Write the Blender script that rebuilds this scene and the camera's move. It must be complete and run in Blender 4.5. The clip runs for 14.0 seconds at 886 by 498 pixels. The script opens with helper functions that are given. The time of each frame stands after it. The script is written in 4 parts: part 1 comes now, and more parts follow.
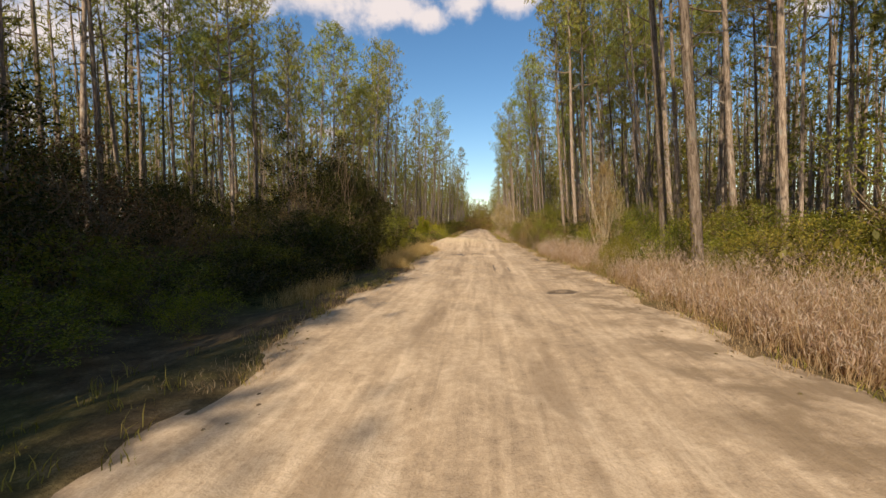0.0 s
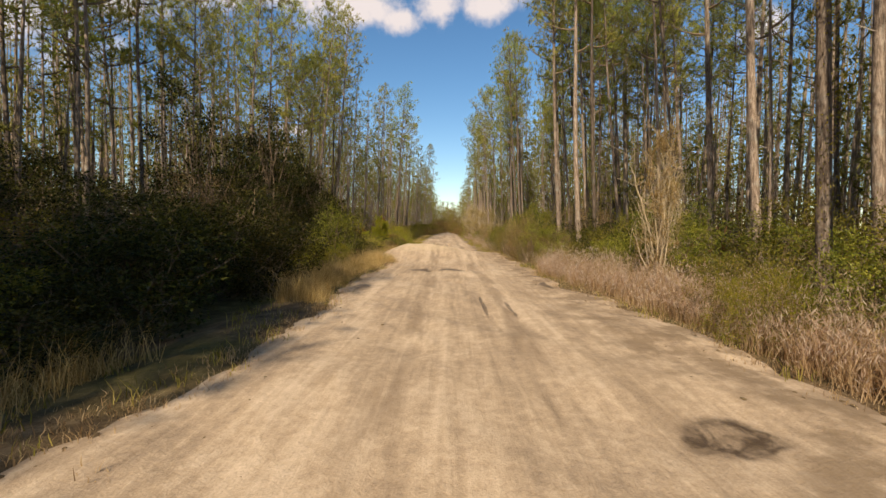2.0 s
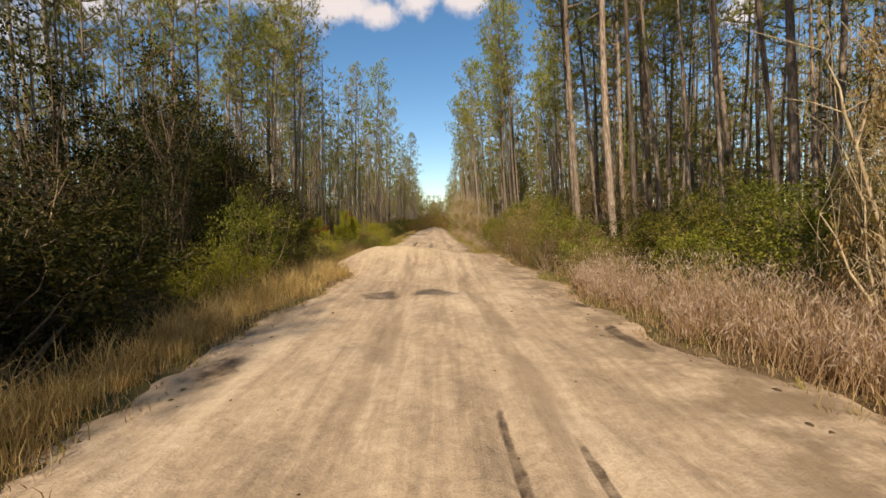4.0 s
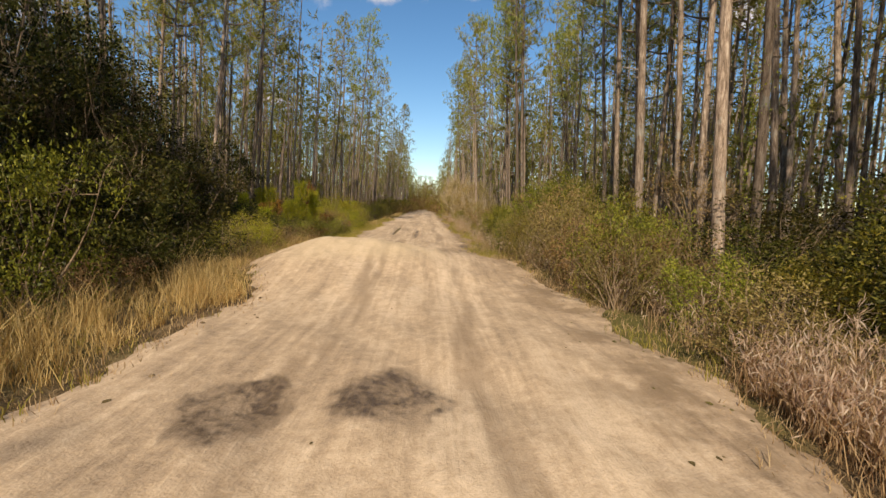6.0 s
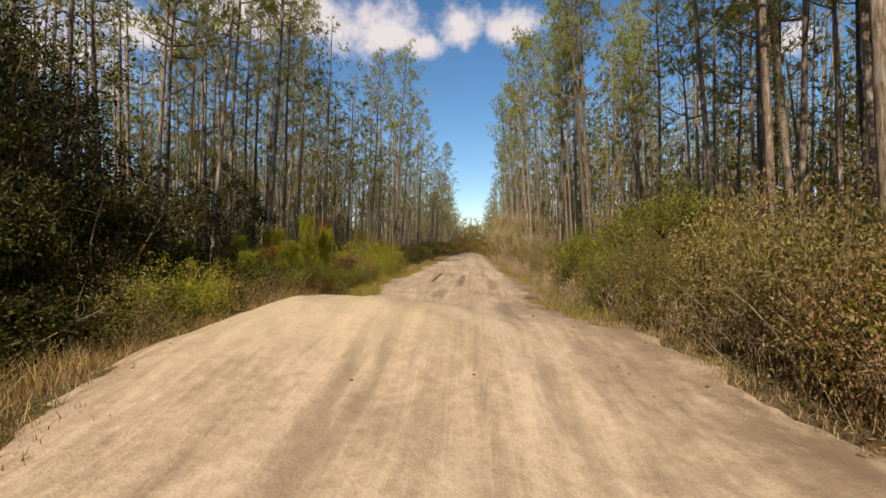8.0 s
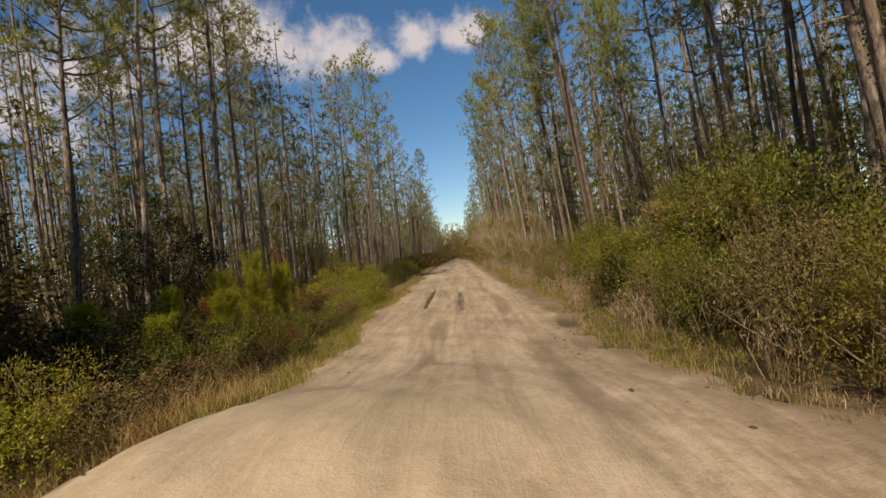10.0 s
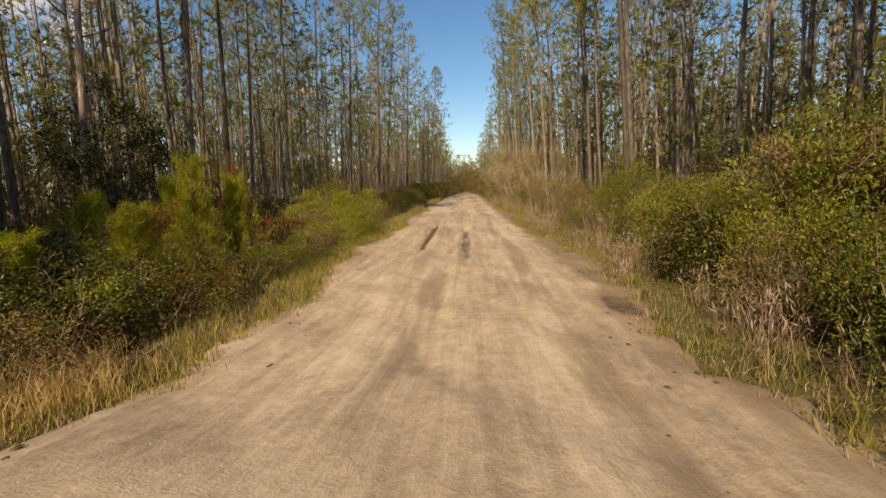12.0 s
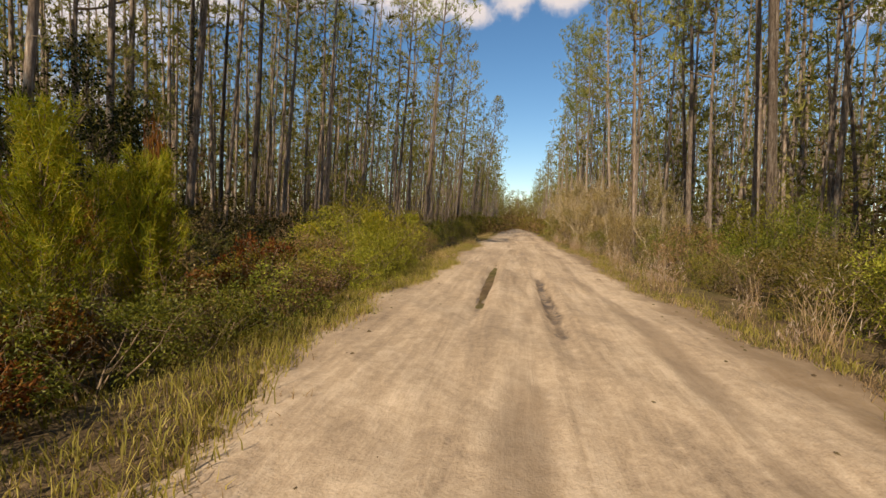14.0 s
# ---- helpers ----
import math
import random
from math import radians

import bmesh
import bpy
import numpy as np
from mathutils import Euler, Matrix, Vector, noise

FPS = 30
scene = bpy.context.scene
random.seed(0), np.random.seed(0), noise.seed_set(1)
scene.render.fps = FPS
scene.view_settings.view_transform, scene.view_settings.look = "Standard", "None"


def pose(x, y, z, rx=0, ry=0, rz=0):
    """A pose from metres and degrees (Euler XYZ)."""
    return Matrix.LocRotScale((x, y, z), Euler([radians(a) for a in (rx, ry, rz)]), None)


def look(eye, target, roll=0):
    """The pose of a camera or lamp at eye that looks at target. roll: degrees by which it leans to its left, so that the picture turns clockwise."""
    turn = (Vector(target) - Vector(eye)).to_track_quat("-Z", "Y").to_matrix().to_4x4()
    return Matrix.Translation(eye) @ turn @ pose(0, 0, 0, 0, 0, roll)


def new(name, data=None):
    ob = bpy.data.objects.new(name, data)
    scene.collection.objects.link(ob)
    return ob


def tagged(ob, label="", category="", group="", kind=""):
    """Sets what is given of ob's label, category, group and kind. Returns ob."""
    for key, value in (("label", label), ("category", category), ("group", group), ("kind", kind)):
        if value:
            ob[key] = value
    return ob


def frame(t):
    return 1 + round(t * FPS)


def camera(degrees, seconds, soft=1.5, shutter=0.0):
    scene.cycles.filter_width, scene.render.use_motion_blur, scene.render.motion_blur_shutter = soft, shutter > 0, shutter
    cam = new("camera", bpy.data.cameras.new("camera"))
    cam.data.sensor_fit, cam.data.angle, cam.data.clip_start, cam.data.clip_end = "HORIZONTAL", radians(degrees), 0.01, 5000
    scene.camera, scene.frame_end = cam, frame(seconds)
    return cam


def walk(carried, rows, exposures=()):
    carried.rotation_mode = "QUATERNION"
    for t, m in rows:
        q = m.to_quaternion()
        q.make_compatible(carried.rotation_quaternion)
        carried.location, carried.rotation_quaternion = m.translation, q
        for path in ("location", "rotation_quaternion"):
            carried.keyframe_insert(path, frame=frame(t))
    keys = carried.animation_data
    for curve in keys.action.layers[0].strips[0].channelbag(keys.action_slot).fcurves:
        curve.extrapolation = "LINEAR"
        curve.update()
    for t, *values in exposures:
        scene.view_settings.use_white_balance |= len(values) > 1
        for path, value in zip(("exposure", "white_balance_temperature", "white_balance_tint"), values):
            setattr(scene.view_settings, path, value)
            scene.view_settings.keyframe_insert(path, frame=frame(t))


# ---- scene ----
cam = camera(90.0, 14.0, soft=1.5, shutter=0.0)
PATH = [
    (0, (0.340, 0.000, 1.600), (-0.493, 9.950, 1.039), -0.65),
    (0.5, (0.223, 1.871, 1.543), (-0.407, 11.832, 0.937), -1.59),
    (1, (0.146, 3.699, 1.525), (-0.282, 13.672, 0.925), -1.50),
    (1.5, (0.107, 5.576, 1.532), (-0.231, 15.563, 1.160), 0.40),
    (2, (0.104, 7.306, 1.540), (0.010, 17.294, 1.052), 0.80),
    (2.5, (0.189, 9.046, 1.483), (0.287, 19.016, 0.713), -0.58),
    (3, (0.245, 10.649, 1.462), (0.325, 20.620, 0.706), -1.24),
    (3.2, (0.268, 11.231, 1.473), (0.339, 21.207, 0.789), -1.00),
    (5.3, (0.493, 17.723, 1.667), (0.829, 27.700, 1.069), -2.06),
    (5.5, (0.512, 18.352, 1.652), (0.865, 28.310, 0.815), -1.38),
    (6, (0.525, 19.893, 1.573), (0.952, 29.835, 0.588), 2.65),
    (6.5, (0.482, 21.462, 1.477), (0.882, 31.425, 0.717), 5.67),
    (7, (0.407, 22.857, 1.399), (0.463, 32.846, 0.938), 5.48),
    (7.5, (0.422, 24.017, 1.381), (0.089, 34.007, 1.086), 3.79),
    (8, (0.501, 25.079, 1.356), (-0.155, 35.057, 1.310), 0.29),
    (8.2, (0.492, 25.444, 1.362), (-0.268, 35.415, 1.419), -0.81),
    (10.3, (0.088, 28.830, 1.699), (-0.150, 38.826, 1.812), -7.75),
    (10.5, (0.071, 29.113, 1.731), (-0.099, 39.107, 1.437), -6.04),
    (11, (0.091, 29.731, 1.712), (-0.142, 39.662, 0.566), -2.57),
    (11.5, (0.157, 30.352, 1.656), (-0.143, 40.233, 0.142), -3.18),
    (12, (0.104, 31.207, 1.612), (-0.423, 41.093, 0.203), -1.70),
    (12.5, (-0.039, 32.143, 1.584), (-0.686, 42.067, 0.537), 0.18),
    (13, (-0.217, 33.299, 1.506), (-1.144, 43.231, 0.791), 1.67),
    (13.5, (-0.402, 34.521, 1.433), (-1.641, 44.420, 0.733), 2.23),
    (14, (-0.584, 35.650, 1.377), (-2.137, 45.507, 0.722), 2.56),
]
EXPOSURES = ((0, 0.3, 7100, 10), (3, 0.3, 7200, 10), (5.5, 0.32, 7100, 10), (7, 0.32, 7000, 10), (8.2, 0.18, 6900, 10), (10.3, -0.14, 7000, 10), (11, 0.0, 7300, 10),
             (11.5, 0.16, 7500, 10), (12.5, 0.22, 7500, 10), (14, 0.2, 7200, 10))
walk(cam, [(t, look(eye, target, roll)) for t, eye, target, roll in PATH], EXPOSURES)

# ---- light ----
SUN_EL, SUN_AZ = radians(36), radians(180 + 16)      # azimuth clockwise from +y
sun_dir = Vector((math.sin(SUN_AZ) * math.cos(SUN_EL), math.cos(SUN_AZ) * math.cos(SUN_EL), math.sin(SUN_EL)))
sun = new("sun", bpy.data.lights.new("sun", "SUN"))
sun.data.energy, sun.data.angle, sun.data.color = 5.0, radians(0.55), (1.0, 0.905, 0.75)
sun.matrix_world = look(sun_dir * 60, (0, 0, 0))

world = bpy.data.worlds.new("sky")
scene.world = world
world.use_nodes = True
wn, wl = world.node_tree.nodes, world.node_tree.links
wn.clear()
w_out, w_bg = wn.new("ShaderNodeOutputWorld"), wn.new("ShaderNodeBackground")
w_sky = wn.new("ShaderNodeTexSky")
w_sky.sky_type, w_sky.sun_disc = "NISHITA", False
w_sky.sun_elevation, w_sky.sun_rotation = SUN_EL, SUN_AZ
w_sky.air_density, w_sky.dust_density, w_sky.ozone_density = 1.0, 0.2, 2.6
w_bg.inputs["Strength"].default_value = 0.115
w_co = wn.new("ShaderNodeTexCoord")
w_noise = wn.new("ShaderNodeTexNoise")
w_noise.inputs["Scale"].default_value, w_noise.inputs["Detail"].default_value = 11.0, 9.0
w_noise.inputs["Roughness"].default_value = 0.62
wl.new(w_co.outputs["Generated"], w_noise.inputs["Vector"])


def wmath(op, a, b=None):
    n = wn.new("ShaderNodeMath")
    n.operation = op
    for i, v in enumerate((a, b)):
        if v is None:
            continue
        if isinstance(v, (int, float)):
            n.inputs[i].default_value = v
        else:
            wl.new(v, n.inputs[i])
    return n.outputs[0]


# cumulus: direction (azimuth, elevation in degrees), half width, half height in radians
CLOUDS = ((-24, 26.6, 0.20, 0.06), (-17, 26.0, 0.19, 0.055), (-12, 25.6, 0.12, 0.045), (-6.3, 24.3, 0.05, 0.028), (-1.0, 26.4, 0.08, 0.040), (5, 26.2, 0.11, 0.036),
          (-46, 18, 0.12, 0.075), (-38, 22, 0.10, 0.045), (-19.5, 11.4, 0.05, 0.016), (-50, 11, 0.07, 0.035), (34, 20, 0.045, 0.03), (46, 28, 0.12, 0.04), (-30, 36, 0.2, 0.05), (20, 40, 0.25, 0.06))
cover = None
for az, el, wide, high in CLOUDS:
    c = Vector((math.sin(radians(az)) * math.cos(radians(el)), math.cos(radians(az)) * math.cos(radians(el)), math.sin(radians(el))))
    sub = wn.new("ShaderNodeVectorMath")
    sub.operation = "SUBTRACT"
    wl.new(w_co.outputs["Generated"], sub.inputs[0])
    sub.inputs[1].default_value = c
    scl = wn.new("ShaderNodeVectorMath")
    scl.operation = "MULTIPLY"
    wl.new(sub.outputs[0], scl.inputs[0])
    scl.inputs[1].default_value = (1 / wide, 0.4 / wide, 1 / high)
    lng = wn.new("ShaderNodeVectorMath")
    lng.operation = "LENGTH"
    wl.new(scl.outputs[0], lng.inputs[0])
    one = wmath("SUBTRACT", 1.0, lng.outputs["Value"])
    cover = one if cover is None else wmath("MAXIMUM", cover, one)
puff = wmath("ADD", cover, wmath("MULTIPLY", wmath("SUBTRACT", w_noise.outputs["Fac"], 0.5), 3.0))
ramp = wn.new("ShaderNodeMapRange")
ramp.interpolation_type = "SMOOTHSTEP"
ramp.inputs["From Min"].default_value, ramp.inputs["From Max"].default_value = -0.15, 0.75
wl.new(puff, ramp.inputs["Value"])
w_mix = wn.new("ShaderNodeMix")
w_mix.data_type = "RGBA"
wl.new(ramp.outputs["Result"], w_mix.inputs["Factor"])
w_hue = wn.new("ShaderNodeHueSaturation")
w_hue.inputs["Saturation"].default_value = 1.22
wl.new(w_sky.outputs["Color"], w_hue.inputs["Color"])
wl.new(w_hue.outputs["Color"], w_mix.inputs["A"])
w_mix.inputs["B"].default_value = (6.0, 5.6, 5.9, 1)
wl.new(w_mix.outputs["Result"], w_bg.inputs["Color"])
wl.new(w_bg.outputs[0], w_out.inputs["Surface"])


# ---- materials ----
class Nodes:
    def __init__(self, name):
        self.m = bpy.data.materials.new(name)
        self.m.use_nodes = True
        self.t = self.m.node_tree
        self.n, self.l = self.t.nodes, self.t.links
        self.b = self.n["Principled BSDF"]
        self.out = self.n["Material Output"]
        self.co = self.n.new("ShaderNodeTexCoord")
        self.geo = self.n.new("ShaderNodeNewGeometry")
        self.info = self.n.new("ShaderNodeObjectInfo")

    def put(self, v, socket):
        if isinstance(v, (int, float)):
            socket.default_value = v
        elif isinstance(v, tuple):
            socket.default_value = v if len(v) != 3 or socket.type == "VECTOR" else (*v, 1)
        else:
            self.l.new(v, socket)

    def math(self, op, a, b=0.0):
        n = self.n.new("ShaderNodeMath")
        n.operation = op
        self.put(a, n.inputs[0])
        self.put(b, n.inputs[1])
        return n.outputs[0]

    def map(self, scale, source=None):
        n = self.n.new("ShaderNodeMapping")
        self.put(source or self.geo.outputs["Position"], n.inputs["Vector"])
        n.inputs["Scale"].default_value = scale
        return n.outputs[0]

    def noise(self, scale, detail=4.0, vector=None, rough=0.55, warp=0.0):
        n = self.n.new("ShaderNodeTexNoise")
        n.inputs["Scale"].default_value, n.inputs["Detail"].default_value = scale, detail
        n.inputs["Roughness"].default_value, n.inputs["Distortion"].default_value = rough, warp
        self.put(vector or self.geo.outputs["Position"], n.inputs["Vector"])
        return n.outputs["Fac"]

    def ramp(self, fac, *stops):
        n = self.n.new("ShaderNodeValToRGB")
        e = n.color_ramp.elements
        while len(e) < len(stops):
            e.new(0.5)
        for el, (p, c) in zip(e, stops):
            el.position, el.color = p, (*c, 1)
        self.put(fac, n.inputs["Fac"])
        return n.outputs["Color"]

    def step(self, fac, lo, hi):
        n = self.n.new("ShaderNodeMapRange")
        n.interpolation_type = "SMOOTHSTEP"
        n.inputs["From Min"].default_value, n.inputs["From Max"].default_value = lo, hi
        self.put(fac, n.inputs["Value"])
        return n.outputs["Result"]

    def mix(self, fac, a, b, how="MIX"):
        n = self.n.new("ShaderNodeMix")
        n.data_type, n.blend_type = "RGBA", how
        self.put(fac, n.inputs["Factor"])
        self.put(a, n.inputs["A"])
        self.put(b, n.inputs["B"])
        return n.outputs["Result"]

    def hsv(self, color, hue=0.5, sat=1.0, val=1.0):
        n = self.n.new("ShaderNodeHueSaturation")
        for v, k in ((hue, "Hue"), (sat, "Saturation"), (val, "Value"), (color, "Color")):
            self.put(v, n.inputs[k])
        return n.outputs["Color"]

    def bump(self, height, strength, distance):
        n = self.n.new("ShaderNodeBump")
        n.inputs["Strength"].default_value, n.inputs["Distance"].default_value = strength, distance
        self.put(height, n.inputs["Height"])
        self.l.new(n.outputs["Normal"], self.b.inputs["Normal"])

    def done(self, color, rough=0.8, spec=0.3):
        self.put(color, self.b.inputs["Base Color"])
        self.put(rough, self.b.inputs["Roughness"])
        self.b.inputs["Specular IOR Level"].default_value = spec
        return self.m


def leaf_material(name, stops, sheen=0.45, thin=0.35, vary=0.07, gloss=0.05, single=0.6, clump=1.6):
    """Leaves: each blade its own tint, each plant its own cast, some light passing through."""
    k = Nodes(name)
    isl, obj = k.geo.outputs["Random Per Island"], k.info.outputs["Random"]
    broad = k.noise(clump, 2.0)
    fac = k.math("ADD", k.math("MULTIPLY", isl, single), k.math("MULTIPLY", broad, 1.05 - single))
    col = k.ramp(fac, *stops)
    col = k.hsv(col, k.math("ADD", 0.5 - vary / 2, k.math("MULTIPLY", obj, vary)), 1.0,
                k.math("ADD", 0.56, k.math("MULTIPLY", k.math("FRACT", k.math("MULTIPLY", obj, 7.3)), 0.36)))
    k.done(col, sheen, gloss)
    tr, mx = k.n.new("ShaderNodeBsdfTranslucent"), k.n.new("ShaderNodeMixShader")
    k.put(k.hsv(col, 0.49, 1.1, 1.25), tr.inputs["Color"])
    mx.inputs[0].default_value = thin
    k.l.new(k.b.outputs[0], mx.inputs[1])
    k.l.new(tr.outputs[0], mx.inputs[2])
    k.l.new(mx.outputs[0], k.out.inputs["Surface"])
    return k.m


def bark_material(name, dark, mid, light):
    k = Nodes(name)
    obj = k.co.outputs["Object"]
    plates = k.noise(1.0, 5.0, k.map((16, 16, 3.2), obj), 0.6, 0.6)
    fine = k.noise(1.0, 6.0, k.map((60, 60, 18), obj), 0.65)
    fac = k.math("ADD", k.math("MULTIPLY", plates, 0.75), k.math("MULTIPLY", fine, 0.3))
    col = k.ramp(fac, (0.34, dark), (0.52, mid), (0.72, light))
    lichen = k.step(k.noise(2.3, 4.0, obj), 0.56, 0.7)
    col = k.mix(k.math("MULTIPLY", lichen, 0.4), col, (0.36, 0.36, 0.31))
    col = k.hsv(col, 0.5, 1.0, k.math("ADD", 0.40, k.math("MULTIPLY", k.info.outputs["Random"], 0.9)))
    k.bump(fac, 0.8, 0.03)
    return k.done(col, 0.9, 0.15)


def wood_material(name, a, b):
    k = Nodes(name)
    f = k.noise(1.0, 4.0, k.map((25, 25, 6), k.co.outputs["Object"]))
    k.bump(f, 0.4, 0.01)
    return k.done(k.ramp(f, (0.35, a), (0.65, b)), 0.85, 0.2)


M_BARK = bark_material("pine_bark", (0.045, 0.032, 0.023), (0.235, 0.170, 0.125), (0.50, 0.40, 0.315))
M_TWIG = wood_material("twig", (0.12, 0.08, 0.048), (0.28, 0.20, 0.125))
M_PALE = wood_material("pale_wood", (0.27, 0.20, 0.12), (0.55, 0.43, 0.28))
M_NEEDLE = leaf_material("pine_needles", ((0.28, (0.09, 0.095, 0.025)), (0.5, (0.36, 0.355, 0.075)), (0.75, (0.68, 0.63, 0.18))), 0.55, 0.40, 0.05, 0.1, 0.35, 1.3)
M_YOUNG = leaf_material("young_pine_needles", ((0.15, (0.13, 0.15, 0.018)), (0.5, (0.40, 0.435, 0.04)), (0.9, (0.80, 0.62, 0.09))), 0.4, 0.4, 0.03)
M_GREEN = leaf_material("evergreen_leaves", ((0.18, (0.015, 0.018, 0.004)), (0.5, (0.062, 0.062, 0.011)), (0.88, (0.20, 0.17, 0.04))), 0.5, 0.25, 0.045, 0.12)
M_OLIVE = leaf_material("olive_leaves", ((0.18, (0.050, 0.055, 0.009)), (0.5, (0.205, 0.205, 0.028)), (0.88, (0.58, 0.50, 0.09))), 0.45, 0.4, 0.06, 0.2, 0.42, 2.2)
M_LIME = leaf_material("yellow_green_leaves", ((0.15, (0.09, 0.095, 0.012)), (0.5, (0.315, 0.315, 0.032)), (0.9, (0.68, 0.56, 0.10))), 0.5, 0.4, 0.05, 0.15, 0.45, 2.2)
# dark oak leaves, their colour lowered further for the shade they stand in
M_DARK = leaf_material("shaded_oak_leaves", ((0.18, (0.014, 0.017, 0.004)), (0.5, (0.050, 0.052, 0.010)), (0.88, (0.17, 0.145, 0.035))), 0.5, 0.2, 0.04, 0.12)
M_BROWN = leaf_material("dry_leaves", ((0.15, (0.12, 0.076, 0.03)), (0.5, (0.31, 0.21, 0.085)), (0.9, (0.56, 0.41, 0.19))), 0.7, 0.35, 0.05)
M_RUST = leaf_material("rust_leaves", ((0.15, (0.16, 0.055, 0.016)), (0.6, (0.30, 0.125, 0.035)), (0.9, (0.42, 0.24, 0.06))), 0.7, 0.35, 0.03)
M_TAN = leaf_material("pale_dry_leaves", ((0.15, (0.22, 0.155, 0.06)), (0.5, (0.42, 0.31, 0.125)), (0.9, (0.58, 0.46, 0.20))), 0.7, 0.35, 0.03)
M_STRAW = leaf_material("dry_grass", ((0.15, (0.34, 0.215, 0.11)), (0.5, (0.67, 0.465, 0.25)), (0.9, (0.93, 0.70, 0.43))), 0.7, 0.4, 0.02)
M_GOLD = leaf_material("golden_grass", ((0.15, (0.27, 0.18, 0.06)), (0.5, (0.56, 0.40, 0.16)), (0.9, (0.82, 0.62, 0.30))), 0.7, 0.4, 0.02)
M_PLUME = leaf_material("seed_heads", ((0.15, (0.56, 0.39, 0.26)), (0.5, (0.86, 0.64, 0.47)), (0.9, (0.98, 0.84, 0.66))), 0.8, 0.45, 0.02)
M_GRASS = leaf_material("green_grass", ((0.15, (0.17, 0.16, 0.03)), (0.5, (0.38, 0.34, 0.075)), (0.9, (0.62, 0.50, 0.15))), 0.6, 0.4, 0.03)


def sand_material():
    k = Nodes("sand_road")
    px = k.n.new("ShaderNodeSeparateXYZ")
    k.l.new(k.geo.outputs["Position"], px.inputs[0])
    broad = k.noise(0.35, 4.0, rough=0.6)
    lanes = k.noise(1.0, 4.0, k.map((1.5, 0.10, 1)), 0.6, 0.5)
    mid = k.noise(1.0, 7.0, k.map((3.2, 2.0, 3.2)), 0.68, 0.8)
    fine = k.noise(9.0, 6.0, rough=0.7)
    grit = k.noise(55.0, 3.0)
    streak = k.noise(1.0, 5.0, k.map((7.0, 0.45, 1)), 0.6, 0.8)
    f = 0.0
    for part_of, share in ((broad, 0.17), (lanes, 0.27), (streak, 0.20), (mid, 0.20), (fine, 0.22)):
        f = k.math("ADD", f, k.math("MULTIPLY", part_of, share))
    col = k.ramp(f, (0.42, (0.20, 0.132, 0.082)), (0.52, (0.43, 0.30, 0.19)), (0.62, (0.66, 0.49, 0.335)))
    col = k.mix(0.2, col, k.ramp(grit, (0.3, (0.20, 0.14, 0.09)), (0.6, (0.66, 0.53, 0.39))))
    # two worn wheel tracks that wander along the road
    sway = k.math("MULTIPLY", k.math("SUBTRACT", k.noise(1.0, 1.0, k.map((0.02, 0.09, 0.02))), 0.5), 1.6)
    for x in (-0.45, 1.15):
        d = k.math("ABSOLUTE", k.math("SUBTRACT", k.math("SUBTRACT", px.outputs["X"], x), sway))
        tread = k.math("MULTIPLY", k.step(d, 0.26, 0.10), k.step(k.noise(1.0, 3.0, k.map((2.0, 0.35, 1))), 0.42, 0.60))
        col = k.mix(k.math("MULTIPLY", tread, 0.55), col, (0.215, 0.145, 0.09))
    # clean yellow sand on the hump's left flank
    high = k.step(px.outputs["Z"], 0.25, 0.55)
    col = k.mix(k.math("MULTIPLY", high, 0.45), col, (0.66, 0.50, 0.31))
    brown = k.math("MULTIPLY", k.math("ADD", k.step(px.outputs["X"], 1.5, 2.9), k.step(px.outputs["X"], -1.9, -3.2)), k.step(k.noise(1.3, 5.0, rough=0.65), 0.40, 0.60))
    col = k.mix(k.math("MULTIPLY", brown, 0.75), col, (0.20, 0.135, 0.08))
    # trodden brown dirt beside the sand past the hump
    dirt = k.math("MULTIPLY", k.step(k.math("ADD", px.outputs["X"], k.math("MULTIPLY", k.math("SUBTRACT", k.noise(0.9, 4.0), 0.5), 1.2)), 1.75, 2.15), k.step(px.outputs["Y"], 31.0, 35.0))
    col = k.mix(k.math("MULTIPLY", dirt, 0.7), col, (0.20, 0.13, 0.072))
    # dark marks: damp low spots, darkened ruts, a painted shadow at (2.3, 10.6): x, y, half width, half length
    wet_and_shadow = None
    wob = k.math("ADD", k.math("MULTIPLY", k.math("SUBTRACT", k.noise(1.7, 3.0), 0.5), 1.5), k.math("MULTIPLY", k.math("SUBTRACT", k.noise(1.0, 5.0, k.map((9.0, 4.0, 4.0)), 0.7), 0.5), 0.5))
    for x, y, w, d in DAMP_AND_SHADOW:
        dx = k.math("DIVIDE", k.math("SUBTRACT", px.outputs["X"], x), w)
        dy = k.math("DIVIDE", k.math("SUBTRACT", px.outputs["Y"], y), d)
        r = k.math("ADD", k.math("SQRT", k.math("ADD", k.math("MULTIPLY", dx, dx), k.math("MULTIPLY", dy, dy))), wob)
        r = k.step(r, 1.14, 0.72)
        wet_and_shadow = r if wet_and_shadow is None else k.math("MAXIMUM", wet_and_shadow, r)
    wet_and_shadow = k.math("MULTIPLY", wet_and_shadow, k.step(k.math("ADD", mid, k.math("MULTIPLY", fine, 0.6)), 0.55, 0.95))
    col = k.mix(wet_and_shadow, col, (0.085, 0.056, 0.036))
    k.bump(k.math("ADD", f, k.math("MULTIPLY", grit, 0.10)), 0.75, 0.06)
    return k.done(col, k.math("SUBTRACT", 0.95, k.math("MULTIPLY", wet_and_shadow, 0.45)), 0.2)


